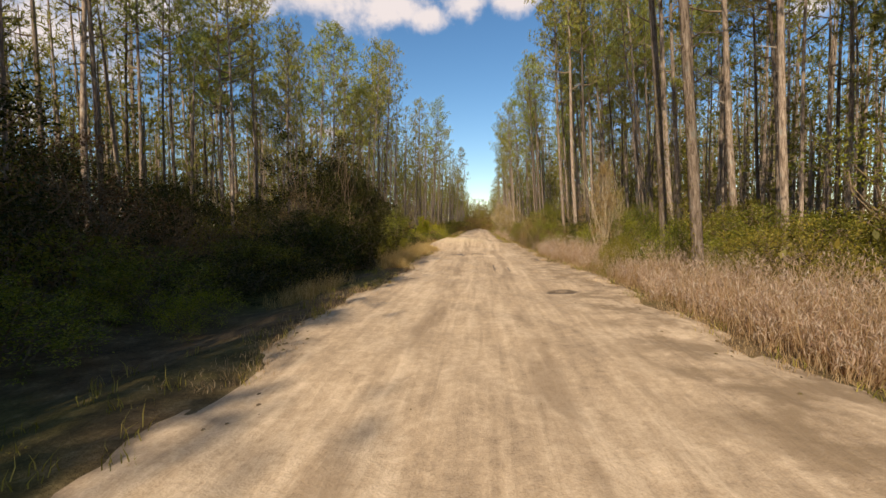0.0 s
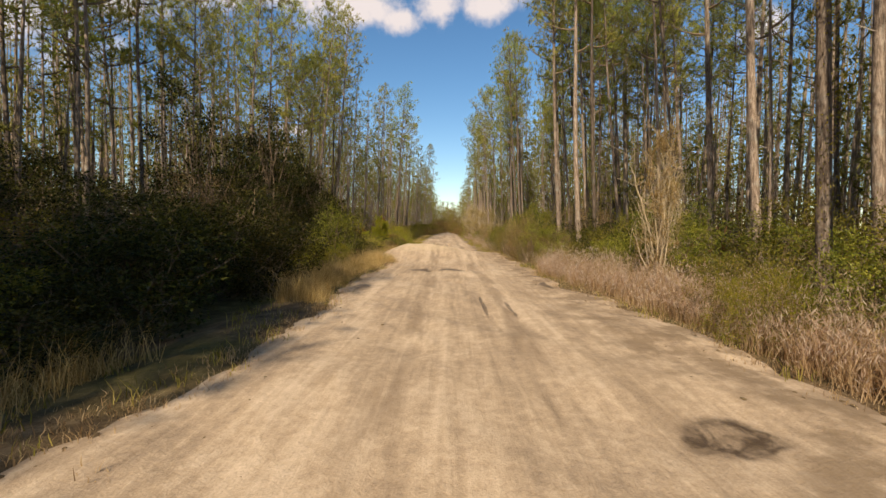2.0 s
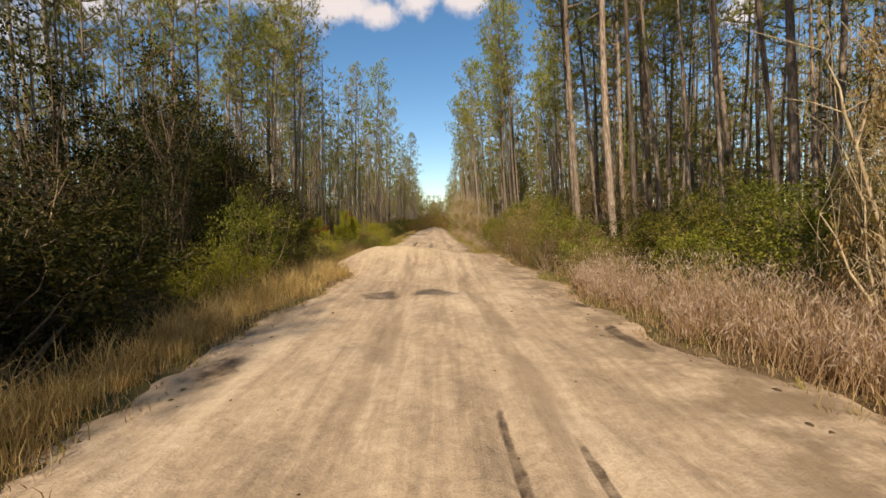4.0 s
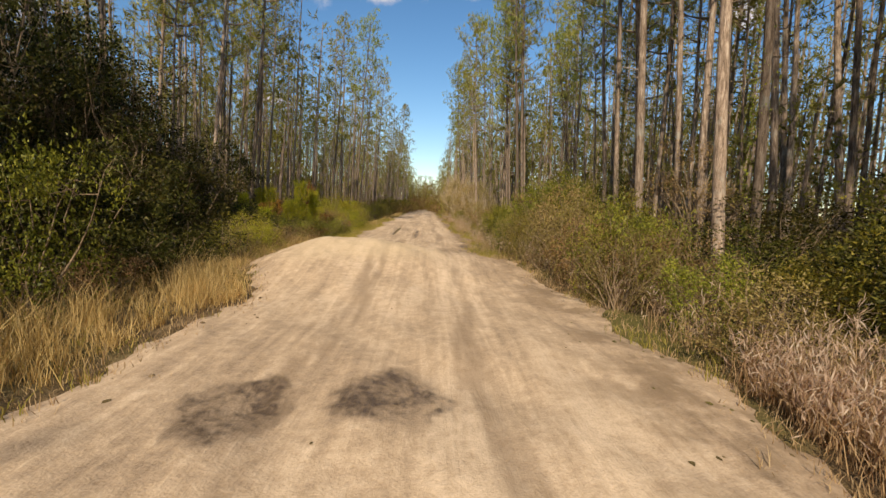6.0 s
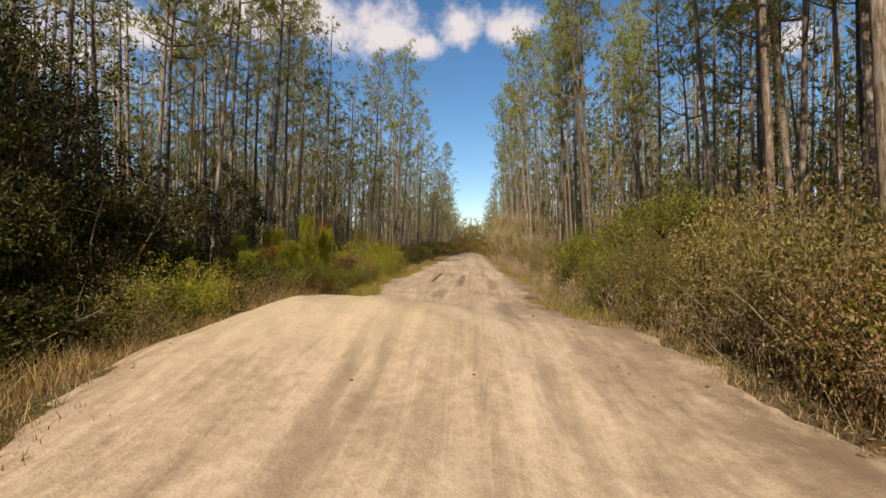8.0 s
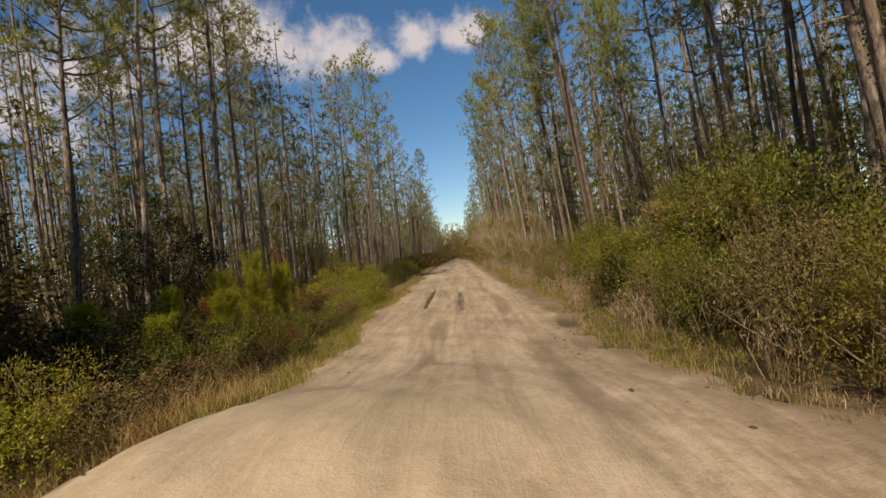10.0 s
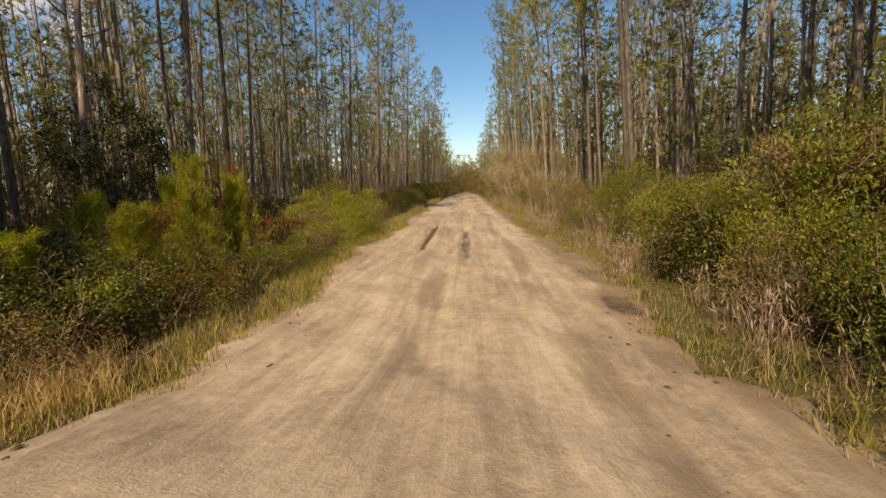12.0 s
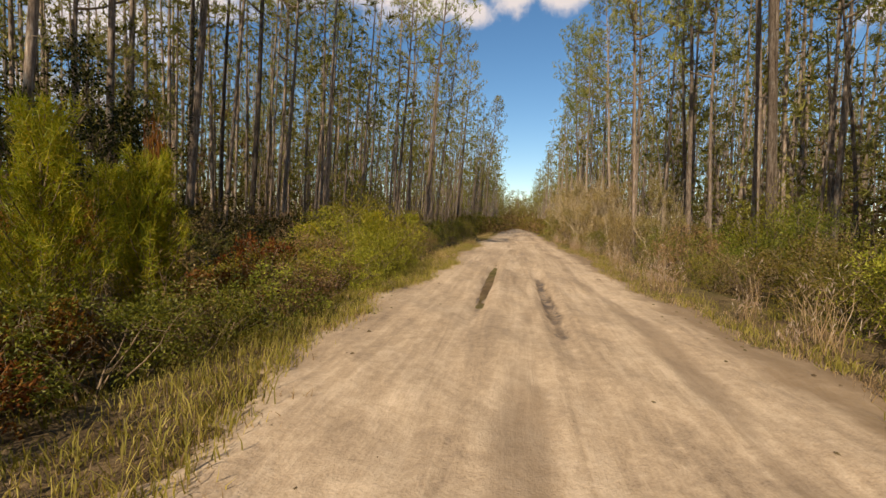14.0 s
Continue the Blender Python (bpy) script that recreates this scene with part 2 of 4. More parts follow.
def floor_material():
    k = Nodes("forest_floor")
    broad, mid, fine = k.noise(0.22, 4.0), k.noise(2.6, 5.0, rough=0.65), k.noise(24.0, 5.0, rough=0.7)
    f = k.math("ADD", k.math("MULTIPLY", mid, 0.6), k.math("MULTIPLY", fine, 0.4))
    litter = k.ramp(f, (0.33, (0.05, 0.032, 0.018)), (0.52, (0.16, 0.105, 0.055)), (0.7, (0.33, 0.23, 0.13)))
    moss = k.ramp(f, (0.33, (0.045, 0.040, 0.014)), (0.52, (0.13, 0.11, 0.035)), (0.7, (0.26, 0.20, 0.085)))
    col = k.mix(k.step(broad, 0.42, 0.62), litter, moss)
    k.bump(f, 0.9, 0.08)
    return k.done(col, 0.95, 0.1)


# the entry at (2.3, 10.6) is a road shadow painted as a dark spot
DAMP_AND_SHADOW = ((0.30, 23.4, 0.50, 0.55), (-0.85, 23.2, 0.42, 0.55), (0.85, 16.2, 0.05, 1.0), (1.35, 15.9, 0.04, 0.9), (2.3, 10.6, 0.45, 0.35), (0.1, 44.4, 0.12, 3.2), (-1.1, 45.4, 0.10, 2.8),
        (-2.0, 18.3, 0.25, 0.5), (2.8, 19.3, 0.13, 0.7), (2.9, 21.5, 0.14, 0.4), (2.1, 37.0, 0.22, 0.6))
M_SAND = sand_material()
M_FLOOR = floor_material()


# ---- geometry helpers ----
rng = np.random.default_rng(7)


class Geo:
    """Triangles gathered from many small pieces."""
    def __init__(self):
        self.v, self.t, self.m, self.n = [], [], [], 0

    def add(self, v, t, m=0):
        self.v.append(np.asarray(v, float))
        self.t.append(np.asarray(t, int) + self.n)
        self.m.append(np.full(len(t), m))
        self.n += len(v)

    def mesh(self, name, *mats, smooth=False):
        v, t, m = np.concatenate(self.v), np.concatenate(self.t), np.concatenate(self.m)
        me = bpy.data.meshes.new(name)
        me.vertices.add(len(v))
        me.vertices.foreach_set("co", v.ravel())
        me.loops.add(t.size)
        me.loops.foreach_set("vertex_index", t.ravel())
        me.polygons.add(len(t))
        me.polygons.foreach_set("loop_start", np.arange(0, t.size, 3))
        for mat in mats:
            me.materials.append(mat)
        me.polygons.foreach_set("material_index", m)
        if smooth:
            me.polygons.foreach_set("use_smooth", np.ones(len(t), bool))
        me.update(calc_edges=True)
        return me

    def tube(self, pts, radii, sides=6, m=0):
        pts, radii = np.asarray(pts, float), np.asarray(radii, float)
        d = np.gradient(pts, axis=0)
        d /= np.linalg.norm(d, axis=1)[:, None] + 1e-9
        ref = np.where(np.abs(d[:, 2:3]) > 0.9, (1.0, 0, 0), (0, 0, 1.0))
        u = np.cross(d, ref)
        u /= np.linalg.norm(u, axis=1)[:, None] + 1e-9
        w = np.cross(d, u)
        a = np.linspace(0, 2 * np.pi, sides, endpoint=False)
        ring = pts[:, None] + radii[:, None, None] * (np.cos(a)[None, :, None] * u[:, None] + np.sin(a)[None, :, None] * w[:, None])
        i, j = np.meshgrid(np.arange(len(pts) - 1), np.arange(sides), indexing="ij")
        i, j = i.ravel(), j.ravel()
        k = (j + 1) % sides
        a0, a1, b0, b1 = i * sides + j, i * sides + k, (i + 1) * sides + j, (i + 1) * sides + k
        self.add(ring.reshape(-1, 3), np.concatenate([np.stack([a0, a1, b1], 1), np.stack([a0, b1, b0], 1)]), m)

    def blades(self, base, way, long, wide, m=0, leaf=False):
        """One pointed blade (or a diamond leaf) a row."""
        n = len(base)
        long, wide = np.broadcast_to(long, n)[:, None], np.broadcast_to(wide, n)[:, None]
        side = np.cross(way, rng.normal(size=(n, 3)))
        side /= np.linalg.norm(side, axis=1)[:, None] + 1e-9
        tip = base + way * long
        if leaf:
            mid = base + way * long * 0.45
            v = np.stack([base, mid - side * wide / 2, mid + side * wide / 2, tip], 1).reshape(-1, 3)
            o = np.arange(n)[:, None] * 4
            t = np.concatenate([o + (0, 2, 1), o + (1, 2, 3)])
        else:
            v = np.stack([base - side * wide / 2, base + side * wide / 2, tip], 1).reshape(-1, 3)
            t = np.arange(n)[:, None] * 3 + np.arange(3)
        self.add(v, t, m)

    def stems(self, base, way, long, wide, droop=0.25, m=0):
        """Grass blades in two bent pieces."""
        n = len(base)
        long, wide = np.broadcast_to(long, n)[:, None], np.broadcast_to(wide, n)[:, None]
        side = np.cross(way, rng.normal(size=(n, 3)))
        side /= np.linalg.norm(side, axis=1)[:, None] + 1e-9
        bend = rng.normal(size=(n, 3)) * (1, 1, 0.1) * droop
        mid = base + way * long * 0.55
        tip = base + way * long + bend * long - (0, 0, 0.12) * long * np.abs(bend).sum(1, keepdims=True)
        v = np.stack([base - side * wide / 2, base + side * wide / 2, mid - side * wide * 0.4, mid + side * wide * 0.4, tip], 1).reshape(-1, 3)
        o = np.arange(n)[:, None] * 5
        self.add(v, np.concatenate([o + (0, 1, 3), o + (0, 3, 2), o + (2, 3, 4)]), m)


def unit(v):
    return v / (np.linalg.norm(v, axis=-1, keepdims=True) + 1e-9)


def part(name, me, parent, label=""):
    ob = new(name, me)
    ob.parent = parent
    return tagged(ob, label)


# ---- ground ----
def smooth(a, lo, hi):
    s = np.clip((np.asarray(a, float) - lo) / (hi - lo), 0, 1)
    return s * s * (3 - 2 * s)


def wave(x, y, s):
    return (np.sin(x * 1.7 / s + 1.3 * np.sin(y * 0.9 / s)) + np.sin(y * 1.3 / s + 1.7 * np.sin(x * 1.1 / s + 2)) + np.sin((x + y) * 2.3 / s)) / 3


def road_left(y):
    return -2.45 - 0.35 * smooth(y, 25, 42) - 0.75 * np.exp(-((np.asarray(y) - 30.6) / 2.2) ** 2) + 0.22 * np.sin(np.asarray(y) * 0.55) + 0.12 * np.sin(np.asarray(y) * 1.7)


def road_right(y):
    return 4.0 - 0.5 * smooth(y, 8, 22) - 0.95 * smooth(y, 22, 36) + 0.22 * np.sin(np.asarray(y) * 0.47 + 1) + 0.12 * np.sin(np.asarray(y) * 1.9)


def ground_z(x, y):
    x, y = np.asarray(x, float), np.asarray(y, float)
    z = 0.035 * wave(x, y, 1.2) + 0.02 * wave(x + 9, y + 4, 0.45)
    near = smooth(y, -80, -40) * (1 - smooth(y, 110, 160))
    z = z - near * 0.28 * smooth(-x, 3.0, 4.4) + near * 0.30 * smooth(-x, 5.5, 9.5)
    z = z - near * 0.16 * smooth(x, 3.8, 4.8) + near * 0.42 * smooth(x, 5.0, 8.0)
    z = z + 0.62 * np.exp(-((y - 31.2) / 2.5) ** 2) * smooth(x, -4.1, -1.7) * (1 - 0.72 * smooth(x, -0.8, 2.4)) * (1 - smooth(x, 2.6, 5.0))
    z = z + 0.10 * np.exp(-((y - 28.6) / 1.2) ** 2 - ((x + 2.2) / 1.0) ** 2)
    for rx, ry, w, d, deep in ((0.1, 45.2, 0.14, 4.8, 0.13), (-1.1, 46.6, 0.12, 4.4, 0.12), (0.36, 45.2, 0.14, 4.4, -0.03), (-0.84, 46.6, 0.12, 4.0, -0.03), (0.75, 23.7, 0.7, 0.7, 0.06), (-0.5, 23.2, 0.4, 0.5, 0.05),
                               (0.85, 16.2, 0.12, 1.6, 0.05), (1.35, 15.9, 0.11, 1.4, 0.05), (2.3, 10.6, 0.8, 0.6, 0.04), (1.25, 40, 0.22, 30, 0.035), (-0.35, 40, 0.22, 30, 0.035)):
        z = z - deep * np.exp(-(((x - rx) / w) ** 2) ** 1.5 - ((y - ry) / d) ** 2)
    return z


def sheet(xs, ys, lift):
    X, Y = np.meshgrid(xs, ys)
    Z = ground_z(X, Y) + lift(X, Y)
    g, nx = Geo(), len(xs)
    i, j = np.meshgrid(np.arange(len(ys) - 1), np.arange(nx - 1), indexing="ij")
    a = (i * nx + j).ravel()
    g.add(np.stack([X.ravel(), Y.ravel(), Z.ravel()], 1), np.concatenate([np.stack([a, a + 1, a + nx + 1], 1), np.stack([a, a + nx + 1, a + nx], 1)]))
    return g


def spaced(*runs):
    return np.unique(np.round(np.concatenate([np.arange(a, b + 1e-6, s) for a, b, s in runs]), 4))


g = sheet(spaced((-1800, -200, 200), (-200, -40, 20), (-40, -10, 2), (-10, 10, 0.35), (10, 40, 2), (40, 200, 20), (200, 1800, 200)),
          spaced((-1800, -200, 200), (-200, -20, 15), (-20, 70, 0.45), (70, 200, 4), (200, 1800, 100)),
          lambda X, Y: -0.05 * ((X > road_left(Y) + 0.15) & (X < road_right(Y) - 0.15)))
tagged(new("ground", g.mesh("ground", M_FLOOR, smooth=True)), "forest floor of brown pine litter and low green growth", "ground", kind="structure")


def road_lift(X, Y):
    edge = np.minimum(X - road_left(Y), road_right(Y) - X) + 0.30 * wave(X * 3, Y * 3, 1.0) * 0.6 + 0.14 * wave(X * 9, Y * 9, 1.0)
    return -0.07 + 0.085 * smooth(edge, -0.55, 0.45) + (0.012 * wave(X * 7, Y * 3, 1.0) + 0.010 * wave(X * 13 + 3, Y * 9, 1.0) * (0.5 + 0.5 * wave(X + 5, Y, 1.0)) * 1.6 + 0.004 * wave(X * 21, Y * 15, 1.0)) * smooth(edge, 0, 0.5)


g = sheet(spaced((-4.0, 4.9, 0.08)), spaced((-20, 0, 0.6), (0, 12, 0.3), (12, 52, 0.18), (52, 110, 0.8), (110, 420, 4)), road_lift)
tagged(new("road", g.mesh("road", M_SAND, smooth=True)), "pale sandy forest road with wheel ruts, a hump, damp patches and a painted shadow", "road", kind="structure")


# ---- pines ----
def puffs(g, r, centres, sizes, tufts, blades, long, wide, m=0):
    """Rounded clumps of needle tufts: each tuft a star of blades that points away from its clump."""
    n = len(centres)
    d = unit(r.normal(size=(n, tufts, 3)) + (0, 0, 0.25))
    c = centres[:, None] + d * sizes[:, None, None] * r.uniform(0.45, 1.0, (n, tufts, 1)) * (1.1, 1.1, 0.62)
    base = np.repeat(c.reshape(-1, 3), blades, 0)
    way = unit(np.repeat(d.reshape(-1, 3), blades, 0) * 0.7 + r.normal(size=base.shape) * 0.55 + (0, 0, 0.18))
    g.blades(base + r.normal(size=base.shape) * 0.02, way, r.uniform(0.7, 1.25, len(base)) * long, wide, m)


def pine(seed, height, radius, full):
    """Trunk and crown meshes of a tall pine with its foot at the origin."""
    r = np.random.default_rng(seed)
    t = np.linspace(0, 1, 17)
    bend = np.stack([r.normal() * 0.25 * t ** 2 + 0.06 * np.sin(t * 9 + r.random() * 6), r.normal() * 0.25 * t ** 2 + 0.06 * np.sin(t * 8 + r.random() * 6), t * (height + 0.35) - 0.35], 1)
    rad = radius * (1 - 0.80 * t ** 1.15) + radius * 0.35 * np.exp(-t * 55)
    trunk = Geo()
    trunk.tube(bend, rad, 10)
    axis = lambda z: np.array([np.interp(z, bend[:, 2], bend[:, 0]), np.interp(z, bend[:, 2], bend[:, 1]), z])
    start = r.uniform(0.50, 0.62)
    for _ in range(r.integers(9, 16)):              # dead stubs below the crown
        z, a = height * r.uniform(0.22, start), r.uniform(0, 6.28)
        p, l = axis(z), r.uniform(0.3, 1.2)
        trunk.tube([p, p + np.array([np.cos(a), np.sin(a), r.uniform(-0.2, 0.3)]) * l], [0.022, 0.006], 3)
    crown = Geo()
    ends, sizes = [], []
    for i in range(full):
        q = (i + r.random()) / full
        low = i < 2
        z, a = height * (start - r.uniform(0.02, 0.12) if low else start + (0.985 - start) * q ** 0.9), i * 2.4 + r.normal() * 0.5
        l = (0.55 + 2.1 * np.sin(np.pi * (0.28 + 0.62 * q)) ** 1.2) * r.uniform(0.55, 1.2)
        p, rise = axis(z), r.uniform(-0.15, 0.45) + 0.5 * q
        d = np.array([np.cos(a), np.sin(a), rise * 0.6])
        s = np.linspace(0, 1, 5)[:, None]
        limb = p + d * l * s + np.array([0, 0, 0.28]) * l * s ** 2 + np.cumsum(r.normal(size=(5, 3)) * 0.04, 0) * s
        crown.tube(limb, np.linspace(0.042, 0.008, 5) * (1.25 - 0.5 * q), 4, 1)
        for k in range(1 if low else 3 if l > 1.3 else 2):
            j = (4, 3, 2)[k]
            side = np.cross(d, (0, 0, 1.0)) * r.choice((-1, 1)) * (0.0 if k == 0 else r.uniform(0.35, 0.75))
            e = limb[j] + side + (0, 0, r.uniform(0.0, 0.3))
            if k:
                crown.tube([limb[j - 1], (limb[j - 1] + e) / 2 + (0, 0, -0.03), e], [0.016, 0.011, 0.006], 3, 1)
            ends.append(e)
            sizes.append(r.uniform(0.40, 0.70) * (0.75 if low else 1.0))
    for _ in range(4):
        ends.append(axis(height) + r.normal(size=3) * (0.32, 0.32, 0.35))
        sizes.append(0.45)
    puffs(crown, r, np.array(ends), np.array(sizes), 9, 9, 0.34, 0.037)
    return trunk.mesh("trunk", M_BARK, smooth=True), crown.mesh("crown", M_NEEDLE, M_TWIG), height


def far_pine(r, x, y, h, trunk, crown, clumps=20, foot=0.42):
    z = float(ground_z(x, y))
    lean = r.normal(size=2) * 0.35 + (-0.5 * np.sign(x) if abs(x) < 16 else 0, 0)
    w = r.uniform(0.075, 0.135)
    trunk.tube([(x, y, z - 0.3), (x + lean[0] * 0.5, y + lean[1] * 0.5, z + h * 0.55), (x + lean[0], y + lean[1], z + h)], [w, w * 0.7, 0.03], 5)
    q = (np.arange(clumps) + r.random(clumps)) / clumps
    a = r.uniform(0, 6.28, clumps)
    d = (0.25 + 1.9 * np.sin(np.pi * (0.28 + 0.66 * q)) ** 1.2) * np.sqrt(r.uniform(0.1, 1, clumps))
    c = np.stack([x + lean[0] + np.cos(a) * d, y + lean[1] + np.sin(a) * d, z + h * (foot + (0.99 - foot) * q)], 1)
    near = abs(x) < 17 and 3 < y < 56
    puffs(crown, r, c, r.uniform(0.45, 0.75, clumps), 6, 9 if near else 4, 0.36 if near else 0.46, 0.036 if near else 0.074)


PINES = [pine(11, 18.0, 0.16, 25), pine(12, 19.5, 0.175, 27), pine(13, 17.0, 0.145, 22), pine(14, 20.5, 0.195, 28), pine(15, 18.8, 0.155, 25), pine(16, 14.0, 0.115, 20)]


def pine_tree(kind, x, y, size=1.0, turn=0.0, lean=(0, 0), thick=1.0):
    trunk, crown, _ = PINES[kind]
    ob = new("pine_tree")
    ob.empty_display_size = 0.3
    # trees at the edge lean towards the light over the road
    tip = Euler((lean[0], lean[1] - 0.062 * np.sign(x) * (1 - float(smooth(abs(x), 9, 22))), 0)).to_matrix().to_4x4()
    ob.matrix_world = Matrix.Translation((x, y, float(ground_z(x, y)))) @ tip @ Matrix.LocRotScale(None, Euler((0, 0, turn)), (size * thick, size * thick, size))
    part("trunk", trunk, ob)
    part("crown", crown, ob)
    return tagged(ob, TREE_LABEL[kind % 3], "tree", "roadside pines" if abs(x) < 12 else "pines in the wood")


TREE_LABEL = ("tall straight pine with bare lower trunk and open crown", "tall pine with grey-brown plated bark and high green crown",
              "slender pine with thin needles high above the undergrowth")


def vine(seed, low, high, count, mat):
    r = np.random.default_rng(seed)
    g = Geo()
    z = low + (high - low) * r.random(count) ** 1.3
    a = r.normal(size=count) * 0.9 + 4.2 + np.sin(z * 2.0) * 0.8
    d = 0.19 + np.abs(r.normal(size=count)) * 0.09 * (1 + 0.5 * np.sin(z * 3 + 1))
    base = np.stack([np.cos(a) * d, np.sin(a) * d, z], 1)
    way = unit(np.stack([np.cos(a), np.sin(a), r.normal(size=count) * 0.5], 1) + r.normal(size=(count, 3)) * 0.5)
    g.blades(base, way, r.uniform(0.04, 0.09, count), 0.035, leaf=True)
    return g.mesh("vine", mat)


# trunks along the road: x, y, kind, size
KNOWN = ((5.5, 10.8, 3, 1.0), (6.15, 14.3, 1, 1.0), (8.3, 19.0, 1, 1.0), (6.2, 31.5, 1, 0.98), (6.4, 28.5, 3, 0.98), (7.15, 28.6, 4, 0.98), (8.5, 32.4, 0, 1.0), (8.3, 33.3, 4, 1.0),
         (7.4, 35.6, 0, 1.0), (7.3, 50.7, 1, 1.0), (10.0, 43.0, 1, 1.0), (7.9, 52.9, 3, 0.95), (7.6, 58.0, 1, 0.95), (6.0, 61.0, 4, 0.95), (4.8, 56.6, 2, 0.95),
         (6.8, 49.8, 3, 0.95), (7.2, 54.8, 5, 1.0), (13.4, 60.2, 1, 1.0), (8.2, 60.3, 0, 1.0), (5.1, 76.0, 1, 0.95), (5.8, 66.5, 0, 0.9), (4.9, 70.5, 2, 0.9),
         (-12.9, 38.6, 1, 0.95), (-12.3, 54.0, 3, 1.0), (-12.9, 58.0, 1, 1.0), (-10.3, 47.6, 3, 0.98), (-13.6, 37.4, 0, 1.0), (-13.8, 44.2, 1, 1.0), (-10.6, 43.3, 4, 1.0),
         (-9.9, 69.6, 3, 1.0), (-6.8, 65.8, 1, 1.0), (-11.6, 46.1, 4, 1.0), (-15.3, 56.0, 1, 1.0), (-17.3, 69.0, 1, 1.0), (-18.7, 68.7, 0, 1.0), (-17.0, 73.6, 4, 1.0),
         (-14.1, 52.3, 0, 1.0), (-14.4, 60.0, 4, 1.0), (-8.2, 78.0, 1, 0.98), (-7.7, 90.0, 3, 1.0), (-4.6, 94.0, 0, 0.95), (-21.6, 57.0, 1, 1.0))
placed = []
pr = np.random.default_rng(21)
for x, y, kind, size in KNOWN:
    tree = pine_tree(kind, x, y, size, pr.uniform(0, 6.28), pr.normal(size=2) * 0.012, 0.68)
    if (x, y) in ((5.5, 10.8), (6.15, 14.3), (7.15, 28.6), (7.4, 35.6), (-10.3, 47.6)):
        dark = y > 30
        part("vine", vine(int(y), 1.0 if dark else 0.5, 9.5 if dark else 6.5, 3200 if dark else 1000, M_DARK if dark else M_OLIVE), tree,
             "thick dark climbing vine" if dark else "climbing vine with small yellow-green leaves")
    placed.append((x, y))


def edge_left(y):
    return -11.4 - 1.9 * (smooth(y, 8, 14) - smooth(y, 27, 33)) + 2.4 * smooth(y, 56, 70) + 4.2 * smooth(y, 80, 98)


def edge_right(y):
    return 8.4 - 3.0 * smooth(y, 54, 64)


spots = []
for gx in np.arange(-48, 48, 2.9):
    for gy in np.arange(-36, 215, 2.9):
        x, y = gx + pr.uniform(-1.3, 1.3), gy + pr.uniform(-1.3, 1.3)
        if edge_left(y) < x < edge_right(y) or min((x - a) ** 2 + (y - b) ** 2 for a, b in placed) < 3.2:
            continue
        # rows behind the start are unseen and kept to shade the wood ahead
        if y < 0 and -9 < x < 8:
            continue
        if y > 120 and abs(x) > 24:
            continue
        spots.append((x, y, max(0, abs(x) - 8) * 1.5 + max(0, y - 40) * 0.9 + max(0, 6 - y) * 6))
spots.sort(key=lambda s: s[2])
NEAR = 104
for x, y, _ in spots[:NEAR]:
    pine_tree(int(pr.integers(0, 6)), x, y, pr.uniform(0.86, 1.06), pr.uniform(0, 6.28), pr.normal(size=2) * 0.028, pr.uniform(0.5, 0.85))
ft, fc = Geo(), Geo()
for x, y, _ in spots[NEAR:]:
    far_pine(pr, x, y, pr.uniform(15, 20.5) * (1 - 0.25 * float(smooth(y, 90, 200))), ft, fc, 20 if abs(x) < 24 and y < 110 else 13)
for i in range(60):                                  # unseen pines left behind the start, added to shade the left verge
    far_pine(pr, pr.uniform(-16, -8.5), pr.uniform(-22, 0), pr.uniform(14, 19), ft, fc, 30)
for i in range(50):
    far_pine(pr, pr.uniform(-13, -8.3), pr.uniform(-16, 5.0), pr.uniform(9, 15), ft, fc, 30)
for i in range(70):
    far_pine(pr, pr.uniform(-10, 10), pr.uniform(150, 200), pr.uniform(6, 11), ft, fc, 16, 0.15)
for i in range(200):                                 # the wood that closes the far end of the road
    far_pine(pr, pr.uniform(-40, 40), pr.uniform(160, 225), pr.uniform(6, 11), ft, fc, 14, 0.15)
for i in range(70):                                  # thick unseen young growth behind the start, added to shade the left wood
    far_pine(pr, pr.uniform(-26, -9.5), pr.uniform(-22, 7), pr.uniform(5, 11), ft, fc, 26, 0.15)
# more unseen pines that keep the sun off the trunks on the left
for i in range(60):
    far_pine(pr, pr.uniform(-25, -13), pr.uniform(-4, 10), pr.uniform(8, 13), ft, fc, 26, 0.2)
for i in range(430):                                 # younger pines between the tall ones
    y = pr.uniform(-8, 120)
    x = float(edge_left(y)) - pr.uniform(1.5, 26) if i % 2 else float(edge_right(y)) + pr.uniform(2.5, 26)
    far_pine(pr, x, y, pr.uniform(4.5, 12), ft, fc, 12, 0.3)
woods = tagged(new("far_woods"), "dense pine wood standing farther from the road", "woods", kind="stuff")
part("trunks", ft.mesh("trunks", M_BARK), woods)
part("crowns", fc.mesh("crowns", M_NEEDLE), woods)


